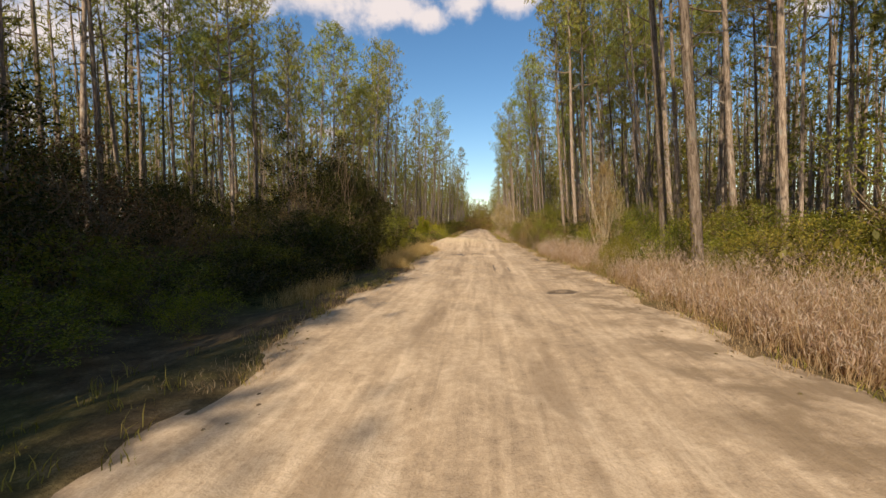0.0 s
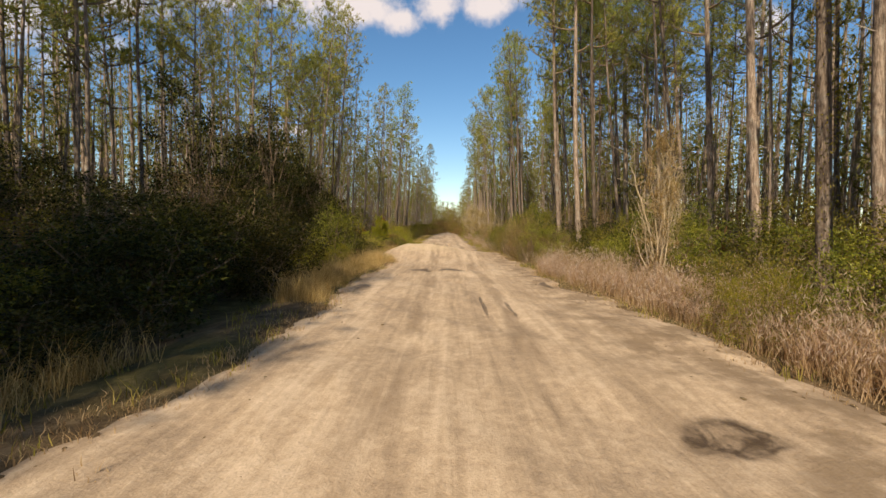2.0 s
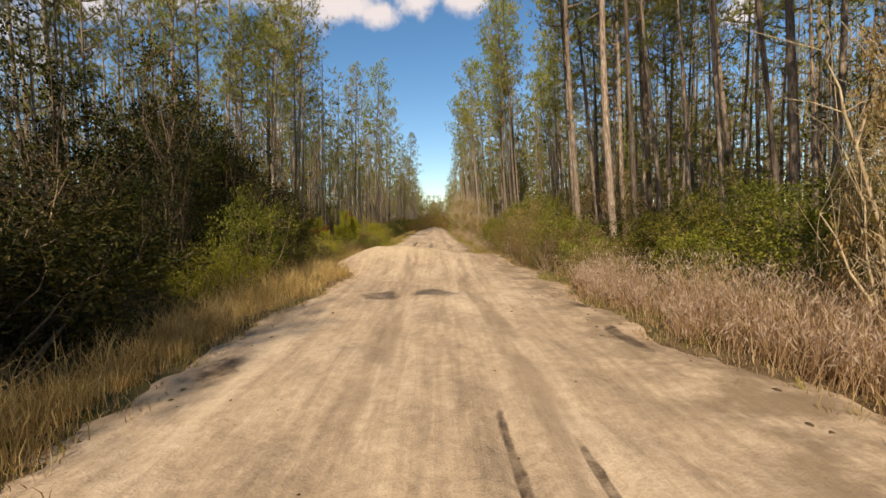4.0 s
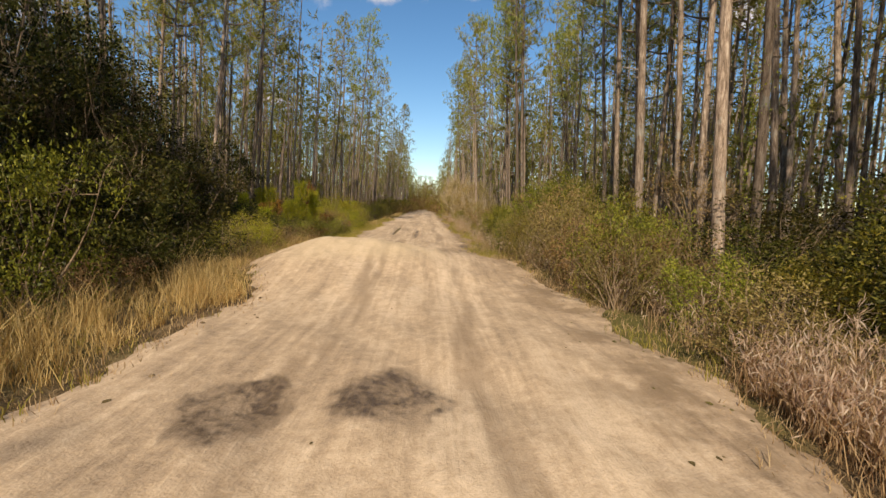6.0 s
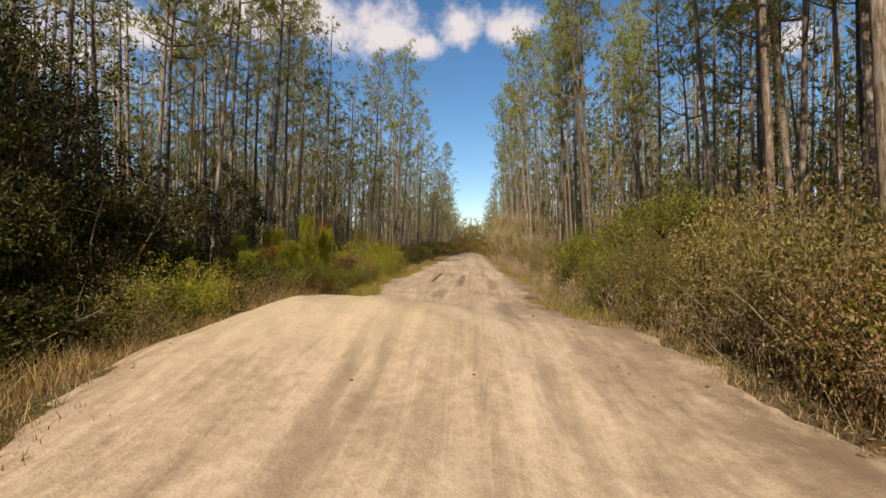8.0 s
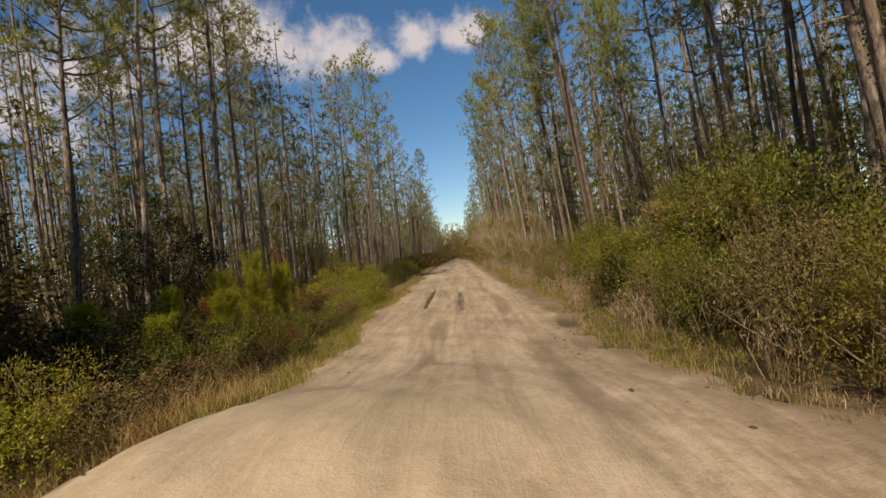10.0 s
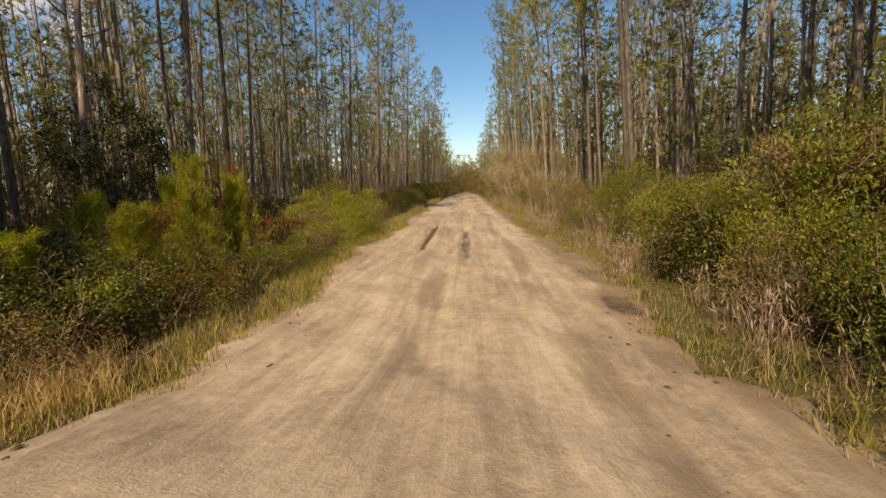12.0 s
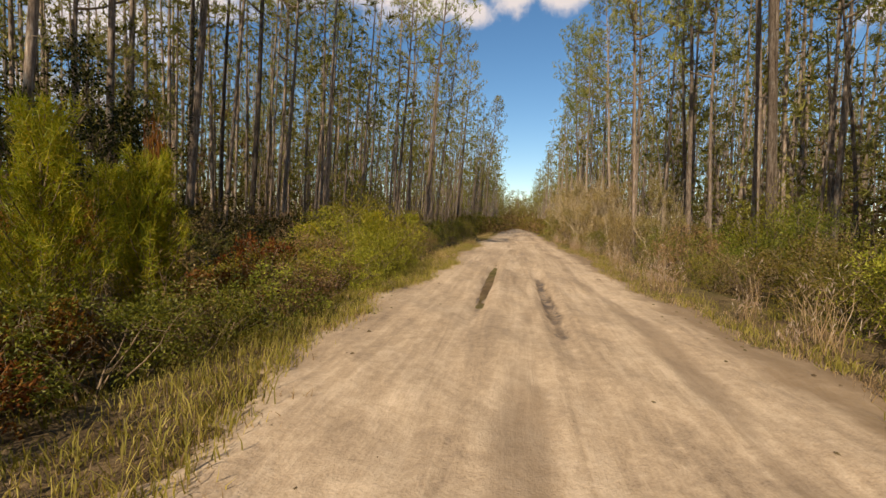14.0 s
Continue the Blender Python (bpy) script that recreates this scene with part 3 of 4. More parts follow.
# ---- shrubs ----
def shrub(seed, wide, high, count, leaf, mat, wood, lobes=9, stems=9, foot=0.12, twigs=4, apart=False):
    """Stem and leaf meshes of a shrub: clumps of leaves round the ends of bent stems."""
    r = np.random.default_rng(seed)
    st, lv = Geo(), Geo()
    ends = []
    for i in range(lobes):
        a, d = i * 2.4 + r.normal() * 0.4, wide * (0.15 + 0.75 * np.sqrt((i + 0.5) / lobes))
        top = high * (1.0 - 0.55 * (d / wide) ** 2) * r.uniform(0.62, 1.0)
        ends.append(np.array([np.cos(a) * d, np.sin(a) * d, top]))
    single = []
    for e in ends:
        for _ in range(max(1, stems // lobes + 1)):
            if apart:
                st = Geo()
            f = np.array([r.normal() * foot, r.normal() * foot, -0.15])
            tip = e + r.normal(size=3) * 0.15 * wide
            q = np.linspace(0, 1, 6)[:, None]
            line = f + (tip - f) * q ** (1.0, 1.0, 0.75) * (1, 1, 1) + np.cumsum(r.normal(size=(6, 3)) * 0.022 * high, 0) * (1, 1, 0.3)
            st.tube(line, np.linspace(0.016, 0.004, 6) * high ** 0.5, 5)
            for _ in range(twigs):
                p = line[r.integers(2, 6)]
                k = p + r.normal(size=3) * 0.10 * high + (0, 0, 0.10 * high)
                st.tube([p, (p + k) / 2 + r.normal(size=3) * 0.02 * high, k], [0.006, 0.004, 0.002], 3)
                st.tube([(p + k) / 2, k + r.normal(size=3) * 0.08 * high], [0.004, 0.002], 3)
            if apart:
                single.append(st.mesh("stem", wood, smooth=True))
    n = count // lobes
    for e in ends:
        size = wide * r.uniform(0.26, 0.46)
        clumps = e + unit(r.normal(size=(20, 3))) * size * r.uniform(0.45, 1.15, (20, 1)) * (1, 1, 0.8)
        low = np.stack([e[0] * r.uniform(0.6, 1.15, 8), e[1] * r.uniform(0.6, 1.15, 8), e[2] * r.uniform(0.12, 0.75, 8)], 1) + r.normal(size=(8, 3)) * size * 0.35
        c = np.concatenate([clumps, low])
        pick = c[r.integers(0, len(c), n)]
        base = pick + r.normal(size=(n, 3)) * size * 0.15
        keep = base[:, 2] > 0.02
        base, pick = base[keep], pick[keep]
        way = unit((base - pick) * 1.6 + (base - e) * 0.25 + r.normal(size=base.shape) * size * 0.25 + (0, 0, 0.05))
        lv.blades(base, way, r.uniform(0.6, 1.5, len(base)) * leaf, leaf * 0.62)
    return single or [st.mesh("branchwork", wood, smooth=True)], lv.mesh("foliage", mat)


def sapling(seed, high):
    """A young pine: whorls of upturned branches with long bright needles."""
    r = np.random.default_rng(seed)
    st, lv = Geo(), Geo()
    st.tube([(0, 0, -0.15), (0.03, 0.02, high * 0.5), (0.0, 0.03, high)], [0.04, 0.028, 0.008], 6)
    tips, ways = [], []
    for w in range(9):
        z = high * (0.16 + 0.82 * w / 9)
        for i in range(6):
            a = i * 1.05 + w * 0.5 + r.normal() * 0.2
            l = high * 0.33 * (1.02 - 0.72 * w / 9) * r.uniform(0.45, 1.25)
            d = np.array([np.cos(a), np.sin(a), 0.55])
            pts = [np.array([0, 0, z]) + d * l * q + np.array([0, 0, 0.35 * l * q * q]) for q in (0, 0.5, 1)]
            st.tube(pts, [0.014, 0.010, 0.005], 3)
            for q in (0.45, 0.7, 0.9, 1.0):
                tips.append(np.array([0, 0, z]) + d * l * q + (0, 0, 0.35 * l * q * q))
                ways.append(d + (0, 0, 0.5))
    tips.append(np.array([0, 0, high]))
    ways.append(np.array([0, 0, 1.0]))
    tips, ways = np.array(tips), unit(np.array(ways))
    n = 46
    base = np.repeat(tips, n, 0) + r.normal(size=(len(tips) * n, 3)) * 0.05
    lv.blades(base, unit(np.repeat(ways, n, 0) * 0.6 + r.normal(size=base.shape) * 0.7), r.uniform(0.09, 0.20, len(base)), 0.010)
    return [st.mesh("stem", M_TWIG, smooth=True)], lv.mesh("needles", M_YOUNG)


EVERGREEN = [shrub(31 + i, 1.25, 2.0, 6000, 0.056, M_GREEN, M_TWIG, 11) for i in range(3)]
OLIVE = [shrub(41 + i, 1.15, 1.7, 6600, 0.041, M_OLIVE, M_TWIG, 10) for i in range(3)]
LIME = [shrub(46 + i, 1.15, 1.7, 7600, 0.039, M_LIME, M_TWIG, 11) for i in range(2)]
BROWN = [shrub(51 + i, 1.1, 1.6, 4600, 0.044, M_BROWN, M_TWIG, 10, stems=14) for i in range(3)]
BARE = [shrub(61, 0.66, 2.7, 4600, 0.046, M_TAN, M_PALE, 9, stems=9, foot=0.16, twigs=12, apart=True), shrub(62, 1.0, 2.8, 4200, 0.060, M_TAN, M_PALE, 9, stems=9, foot=0.25, twigs=16, apart=True)]
UNDER = [shrub(71, 1.7, 5.0, 3400, 0.07, M_BROWN, M_TWIG, 9, stems=9), shrub(72, 1.8, 5.5, 3600, 0.07, M_OLIVE, M_TWIG, 9, stems=9),
         shrub(73, 1.8, 5.0, 7600, 0.075, M_DARK, M_TWIG, 12, stems=12)]
OAK = [shrub(75, 2.3, 6.4, 12000, 0.085, M_DARK, M_TWIG, 18, stems=18, foot=0.3)]
RUST = [shrub(81, 0.8, 1.3, 2600, 0.055, M_RUST, M_TWIG, 8)]
YOUNG = [sapling(91, 2.4), sapling(92, 2.0)]

SHRUBS = {"evergreen": (EVERGREEN, "evergreen_shrub", "dense evergreen shrub with small glossy dark leaves", "shrub"),
          "olive": (OLIVE, "olive_shrub", "olive-green roadside shrub with small leaves", "shrub"),
          "lime": (LIME, "yellow_green_shrub", "bright yellow-green leafy shrub on the sunlit verge", "shrub"),
          "brown": (BROWN, "dry_shrub", "dry brown shrub with withered leaves and twigs", "shrub"),
          "bare": (BARE, "bare_shrub", "tall half-bare shrub with pale thin stems", "shrub"),
          "under": (UNDER, "understorey_tree", "small understorey tree with thin stems under the pines", "tree"),
          "oak": (OAK, "evergreen_oak", "dark dense evergreen oak in the shade of the pines", "tree"),
          "rust": (RUST, "rust_shrub", "low shrub with rust-red autumn leaves", "shrub"),
          "young": (YOUNG, "young_pine", "young pine with bright yellow-green long needles", "tree")}


def plant(kind, x, y, wide=1.0, high=1.0, which=0, turn=0.0):
    shapes, name, label, category = SHRUBS[kind]
    st, lv = shapes[which % len(shapes)]
    ob = new(name)
    ob.empty_display_size = 0.3
    ob.matrix_world = Matrix.LocRotScale((x, y, float(ground_z(x, y)) - 0.03), Euler((0, 0, turn)), (wide, wide, high))
    for me in st:
        part("stem" if kind in ("young", "bare") else "branchwork", me, ob)
    part("needles" if kind == "young" else "foliage", lv, ob)
    return tagged(ob, label, category, {"young": "young pines", "oak": "understorey trees", "under": "understorey trees"}.get(kind, "roadside shrubs"))


# kind, x, y, width factor, height factor (the first numbers of a shape are metres at factor 1)
# oak and under at y below 7: out of view, added to shade the left
PLANTS = (("oak", -8.3, 33.4, 0.95, 0.88), ("under", -9.8, 24.0, 1.0, 0.8, 0), ("oak", -10.0, 28.2, 0.9, 0.5), ("oak", -9.6, 32.6, 0.8, 0.95), ("oak", -11.4, 34.6, 1.0, 1.2),
          ("oak", -9.4, 6.4, 1.0, 0.8), ("oak", -13.2, 11.0, 1.0, 0.75), ("oak", -15.5, 14.5, 1.1, 0.8), ("oak", -13.0, 17.5, 0.9, 0.6), ("oak", -17.5, 19.0, 1.1, 0.85), ("oak", -15.0, 22.5, 1.0, 0.7), ("oak", -18.5, 25.5, 1.1, 0.8), ("oak", -14.0, 26.0, 0.9, 0.55), ("oak", -9.2, 0.6, 1.0, 1.1), ("evergreen", -5.2, 15.0, 1.5, 1.05), ("evergreen", -6.6, 17.8, 1.6, 1.3), ("evergreen", -4.6, 18.6, 1.2, 1.0), ("olive", -7.6, 13.4, 1.5, 0.85), ("evergreen", -5.6, 21.2, 1.4, 1.1),
          ("evergreen", -6.2, 10.4, 1.2, 0.6), ("olive", -8.2, 8.0, 1.6, 1.0), ("brown", -4.4, 27.0, 0.6, 0.65), ("evergreen", -5.8, 27.8, 1.3, 1.2), ("lime", -4.4, 23.6, 0.9, 0.8),
          ("evergreen", -4.6, 29.2, 1.0, 0.75), ("evergreen", -6.4, 32.6, 1.5, 1.45), ("evergreen", -7.6, 34.8, 1.4, 1.3), ("lime", -4.3, 31.6, 0.8, 0.8), ("brown", -3.9, 30.6, 0.6, 0.7),
          ("under", -10.4, 44.0, 1.1, 1.1, 2), ("young", -4.8, 37.5, 0.7, 0.72), ("young", -5.2, 36.1, 0.65, 0.72),
          ("young", -7.0, 41.8, 0.65, 0.9), ("young", -7.6, 40.0, 0.6, 0.9), ("brown", -4.6, 39.8, 0.9, 0.75), ("rust", -6.0, 39.6, 0.8, 0.7),
          ("lime", -4.3, 42.0, 1.0, 0.7), ("lime", -4.3, 44.4, 1.1, 0.85), ("lime", -4.7, 46.6, 1.3, 1.2), ("lime", -5.0, 49.0, 1.4, 1.4), ("olive", -5.4, 51.0, 1.2, 0.9),
          ("brown", -4.5, 52.5, 0.9, 0.9), ("young", -5.0, 54.5, 0.8, 0.75), ("olive", -5.2, 57.0, 1.2, 1.0), ("olive", -5.5, 60.5, 1.3, 1.0), ("olive", -4.9, 64.5, 1.2, 1.1),
          ("brown", -5.0, 69.0, 1.3, 1.2), ("olive", -4.9, 74.0, 1.3, 1.2), ("olive", -5.0, 80.0, 1.5, 1.5), ("olive", -4.8, 87.0, 1.5, 1.6), ("olive", -4.6, 95.0, 1.7, 1.8),
          ("evergreen", -6.4, 36.6, 1.2, 0.9), ("evergreen", -7.6, 44.6, 1.3, 0.9), ("evergreen", -7.0, 48.0, 1.3, 0.9), ("lime", -6.3, 38.4, 1.0, 0.7),
          ("lime", -5.0, 7.6, 0.7, 0.5), ("olive", -6.2, 5.4, 1.2, 0.7), ("evergreen", -5.0, 12.4, 1.1, 0.6), ("brown", -8.4, 10.8, 1.5, 1.1), ("evergreen", -7.6, 20.6, 1.5, 1.25), ("olive", -9.0, 16.0, 1.5, 1.1), ("evergreen", -8.0, 24.0, 1.5, 1.2),
          ("olive", -3.9, 35.0, 0.8, 0.7), ("evergreen", -4.6, 36.0, 0.9, 0.75), ("olive", -3.8, 38.6, 0.7, 0.55), ("olive", -3.9, 40.6, 0.8, 0.6), ("evergreen", -5.2, 43.4, 1.0, 0.75), ("brown", -6.6, 43.0, 0.9, 0.9),
          ("under", -9.8, 6.0, 1.2, 1.0, 1), ("under", -8.6, 1.0, 1.2, 1.2, 2), ("under", -10.2, 11.0, 1.2, 1.0, 0), ("under", -10.0, -4.0, 1.2, 1.3, 2), ("under", -8.2, -9.0, 1.2, 1.3, 2),
          # evergreen at (4.2, 35.2) and (4.3, 34.2): dark leaves standing in for shade
          ("brown", 4.3, 24.4, 0.8, 0.7), ("olive", 4.5, 26.0, 0.8, 0.75), ("olive", 4.3, 28.4, 0.9, 0.9), ("olive", 5.8, 30.0, 1.0, 1.00), ("olive", 4.1, 32.2, 0.8, 0.85), ("evergreen", 4.2, 35.2, 0.8, 0.75), ("olive", 4.2, 36.0, 0.8, 0.8), ("evergreen", 4.0, 38.0, 0.8, 0.75), ("lime", 6.4, 49.6, 1.0, 1.5), ("young", -4.85, 39.1, 0.68, 1.05, 0), ("young", -4.5, 39.9, 0.6, 1.1, 1), ("under", -8.6, 28.6, 1.2, 1.5, 2), ("under", -9.8, 31.6, 1.3, 1.7, 2), ("under", -10.6, 26.6, 1.3, 1.6, 2), ("under", -7.4, 31.8, 1.0, 0.9, 2), ("olive", 4.4, 28.0, 0.9, 1.15), ("lime", 4.9, 31.6, 0.9, 1.2), ("evergreen", 4.3, 34.2, 0.8, 0.8), ("olive", -6.0, 12.2, 1.2, 0.9), ("under", -6.8, 16.0, 1.2, 0.5, 2), ("olive", -6.4, 8.6, 1.2, 0.8), ("olive", -7.0, 4.8, 1.3, 0.8), ("under", -7.4, -1.0, 1.3, 1.1, 2), ("under", -6.6, 20.6, 1.1, 0.62, 2), ("olive", -4.3, 25.3, 0.95, 1.6), ("evergreen", -4.7, 27.6, 0.8, 0.7), ("evergreen", -5.9, 30.0, 0.9, 1.25), ("evergreen", -6.8, 29.4, 1.4, 1.5), ("brown", 4.2, 31.0, 0.8, 1.35), ("brown", 3.9, 29.4, 0.8, 1.3), ("olive", 4.7, 29.6, 1.0, 1.3), ("lime", 5.0, 33.0, 0.9, 1.3), ("rust", 5.2, 37.0, 1.0, 2.1), ("lime", 4.0, 38.8, 0.8, 1.1), ("lime", 3.9, 36.6, 0.6, 0.9), ("evergreen", 5.9, 36.0, 1.0, 1.0), ("rust", 5.6, 40.6, 0.8, 1.5), ("lime", 5.2, 42.4, 0.9, 1.1), ("rust", -4.7, 40.15, 0.28, 2.4), ("brown", 3.7, 26.8, 0.6, 0.8), ("brown", 3.7, 28.4, 0.65, 0.9), ("brown", 3.5, 30.2, 0.6, 0.85), ("olive", 3.4, 31.6, 0.65, 0.8), ("brown", 3.5, 33.0, 0.65, 0.9), ("olive", 3.3, 34.4, 0.6, 0.75), ("brown", 3.4, 35.8, 0.6, 0.7),
          ("bare", 3.8, 66.0, 1.2, 1.6, 1), ("bare", 3.9, 71.5, 1.3, 1.7, 1), ("bare", 3.9, 77.0, 1.4, 1.8, 1), ("bare", 3.9, 82.0, 1.4, 1.8, 1), ("bare", 5.0, 65.0, 1.3, 1.7, 1),
          ("rust", -4.6, 41.2, 0.9, 0.8), ("brown", -4.2, 43.4, 0.8, 0.7), ("rust", -5.8, 44.6, 0.8, 0.9), ("brown", -5.6, 38.0, 0.8, 0.8), ("rust", -3.9, 37.6, 0.7, 0.6), ("lime", -5.4, 24.4, 0.9, 0.9), ("lime", -4.6, 33.0, 0.7, 0.9),
          ("evergreen", -7.0, 2.5, 1.5, 1.2), ("evergreen", -6.2, 13.8, 1.2, 0.8), ("evergreen", -6.0, 19.6, 1.5, 1.3), ("brown", -7.8, 14.6, 1.3, 1.0), ("under", -8.2, 19.0, 1.1, 0.6, 2), ("under", -7.2, 26.2, 1.0, 0.8, 2), ("under", -6.6, 30.4, 0.8, 0.7, 2),
          ("olive", 6.2, 19.4, 1.2, 1.2), ("olive", 7.6, 22.0, 1.4, 1.35), ("olive", 6.4, 24.0, 1.1, 1.1), ("olive", 8.4, 25.4, 1.4, 1.4), ("evergreen", 7.4, 28.0, 1.2, 0.95), ("olive", 8.8, 17.4, 1.5, 1.4), ("olive", 6.0, 12.6, 1.1, 0.8),
          ("rust", -6.5, 38.4, 0.8, 0.7), ("brown", -5.4, 40.2, 0.8, 0.6), ("olive", -7.0, 39.0, 1.0, 0.9), ("young", -7.9, 43.0, 0.8, 0.85), ("young", -8.4, 38.2, 0.8, 0.8), ("young", -4.6, 48.0, 0.7, 0.75), ("young", -5.6, 46.0, 0.7, 0.7),
          ("brown", -4.1, 33.4, 0.8, 0.6), ("evergreen", -5.0, 34.4, 1.0, 0.8), ("olive", -3.8, 36.6, 0.8, 0.65), ("brown", -5.0, 37.0, 0.7, 0.6), ("evergreen", -5.4, 31.0, 1.0, 0.8),
          ("olive", 5.3, 36.2, 1.3, 1.77), ("olive", 4.2, 37.4, 1.0, 1.18), ("brown", 5.2, 37.4, 1.1, 1.75), ("olive", 6.6, 38.0, 1.4, 1.89), ("olive", 4.6, 39.4, 1.0, 1.2), ("evergreen", 6.2, 34.6, 1.2, 1.3),
          ("under", -8.3, 33.0, 0.85, 1.1, 2),
          ("brown", -3.7, 34.4, 0.7, 0.5), ("rust", -4.4, 35.4, 0.8, 0.55), ("olive", -3.6, 39.6, 0.6, 0.45), ("brown", -3.8, 41.4, 0.7, 0.55), ("lime", -3.7, 43.2, 0.8, 0.6), ("lime", -3.9, 45.4, 0.9, 0.75), ("lime", -4.0, 47.4, 0.9, 0.8),
          ("olive", 5.2, 45.2, 1.0, 0.85), ("brown", 6.0, 46.2, 1.0, 0.9), ("olive", 5.6, 49.0, 1.1, 1.0), ("olive", 5.8, 52.2, 1.1, 1.0), ("olive", 4.4, 47.6, 0.7, 0.55),
          ("bare", 5.25, 18.2, 0.72, 1.62, 0), ("bare", 6.1, 19.4, 0.6, 1.2, 0), ("olive", 5.0, 14.6, 0.7, 0.9), ("lime", 4.3, 13.2, 0.5, 0.75), ("olive", 5.7, 12.9, 0.8, 1.05), ("olive", 6.6, 9.6, 1.2, 0.95), ("olive", 7.8, 11.8, 1.5, 1.1),
          ("olive", 8.6, 14.6, 1.5, 1.1), ("olive", 7.2, 17.0, 1.3, 1.0), ("olive", 6.8, 20.4, 1.2, 1.0), ("olive", 9.4, 9.0, 1.5, 1.2), ("olive", 5.9, 22.8, 0.9, 0.85),
          ("olive", 5.6, 25.6, 0.9, 0.8), ("evergreen", 6.6, 24.6, 1.1, 0.9), ("brown", 4.7, 27.2, 0.9, 0.85), ("brown", 5.2, 29.2, 1.0, 1.05), ("brown", 4.4, 30.8, 0.9, 0.9),
          ("olive", 5.9, 31.8, 1.1, 0.9), ("brown", 4.3, 33.2, 1.0, 1.0), ("olive", 5.2, 34.0, 1.0, 1.0), ("evergreen", 6.6, 27.2, 1.0, 0.7), ("olive", 4.8, 36.8, 1.2, 1.36),
          ("olive", 5.4, 38.4, 1.3, 1.59), ("brown", 4.9, 38.0, 1.0, 1.55), ("olive", 4.4, 40.2, 1.0, 1.12), ("olive", 5.6, 41.2, 1.1, 1.0), ("olive", 4.4, 43.0, 0.8, 0.7),
          ("olive", 6.2, 44.0, 1.1, 1.1), ("brown", 4.9, 46.8, 0.8, 0.8), ("olive", 6.5, 47.6, 1.0, 1.3), ("brown", 4.5, 49.6, 0.9, 1.0), ("olive", 4.6, 52.0, 0.8, 0.9),
          ("bare", 5.0, 54.0, 0.9, 1.3, 1), ("brown", 4.6, 56.0, 1.0, 1.3), ("bare", 4.5, 58.5, 0.9, 1.4, 1), ("olive", 4.0, 60.0, 0.8, 0.8), ("lime", 4.2, 64.8, 0.8, 0.8), ("brown", 4.5, 61.0, 1.1, 1.6), ("bare", 4.1, 63.5, 1.2, 1.4, 1),
          ("brown", 4.3, 66.5, 1.2, 1.8), ("bare", 4.0, 69.0, 1.2, 1.5, 1), ("brown", 4.2, 72.0, 1.3, 1.9), ("olive", 4.1, 75.0, 1.3, 1.5), ("brown", 4.0, 79.0, 1.2, 1.7), ("olive", 4.0, 83.0, 1.3, 1.5), ("rust", -5.0, 42.8, 0.8, 1.1), ("rust", -6.6, 40.6, 0.7, 1.5), ("rust", -4.4, 38.4, 0.7, 0.8), ("brown", -4.9, 44.4, 0.9, 0.8))
gr = np.random.default_rng(5)
for i, (kind, x, y, wide, high, *which) in enumerate(PLANTS):
    plant(kind, x, y, wide, high, which[0] if which else i, gr.uniform(0, 6.28))
for i in range(34):                                  # growth under the pines
    left = i % 2 == 0
    y = gr.uniform(4, 78)
    x = float(edge_left(y)) + 1.5 - abs(gr.normal()) * 5.5 if left else min(float(edge_right(y)), 6.0) + 1.0 + abs(gr.normal()) * 5.5
    kind, which = (("under", i // 2 % 2), ("evergreen", i), ("brown", i), ("under", i // 3 % 3), ("olive", i))[int(gr.integers(0, 5))]
    s = gr.uniform(0.75, 1.15)
    plant(kind, x, y, s * 1.15, s, which, gr.uniform(0, 6.28))

# low growth farther in and along the far road, too dense to count
low_st, low_lv = Geo(), Geo()
for i in range(1150):
    y = gr.uniform(2, 190)
    left = gr.random() < 0.5
    x = float(edge_left(y)) + 3.5 - abs(gr.normal()) * 13 if left else min(float(edge_right(y)), 6.0) + 0.3 + abs(gr.normal()) * 12
    if y > 100 and gr.random() < 0.5:
        x = gr.uniform(-6.5, -4.2) if left else gr.uniform(3.8, 6.0)
    z, s = float(ground_z(x, y)), gr.uniform(0.5, 1.3) * (1 + 0.8 * float(smooth(y, 90, 190)) + 1.3 * float(smooth(abs(x), 14, 26)))
    n = 52
    base = np.array([x, y, z]) + gr.normal(size=(n, 3)) * (0.5 * s, 0.5 * s, 0.34 * s) + (0, 0, 0.5 * s)
    base[:, 2] = np.maximum(base[:, 2], z + 0.02)
    low_lv.blades(base, unit(gr.normal(size=(n, 3)) + (0, 0, 0.4)), gr.uniform(0.10, 0.24, n) * s ** 0.5, 0.115 * s ** 0.5, int(gr.integers(0, 3)), leaf=True)
    for _ in range(4):
        low_st.tube([(x + gr.normal() * 0.1, y + gr.normal() * 0.1, z - 0.1), (x + gr.normal() * 0.4 * s, y + gr.normal() * 0.4 * s, z + s)], [0.012, 0.004], 3)
for i in range(1000):                                # taller thicket deep in the wood
    y = gr.uniform(-5, 150)
    x = (float(edge_left(y)) - gr.uniform(7, 40)) if gr.random() < 0.5 else (float(edge_right(y)) + gr.uniform(9, 42))
    z, h = float(ground_z(x, y)), gr.uniform(1.5, 6.5)
    n = 150
    base = np.array([x, y, z]) + np.stack([gr.normal(size=n) * 0.95, gr.normal(size=n) * 0.95, gr.uniform(0.05, 1, n) * h], 1)
    low_lv.blades(base, unit(gr.normal(size=(n, 3)) + (0, 0, 0.3)), gr.uniform(0.12, 0.28, n), 0.09, int(gr.integers(0, 3)))
    low_st.tube([(x, y, z - 0.1), (x + gr.normal() * 0.4, y, z + h)], [0.04, 0.01], 3)
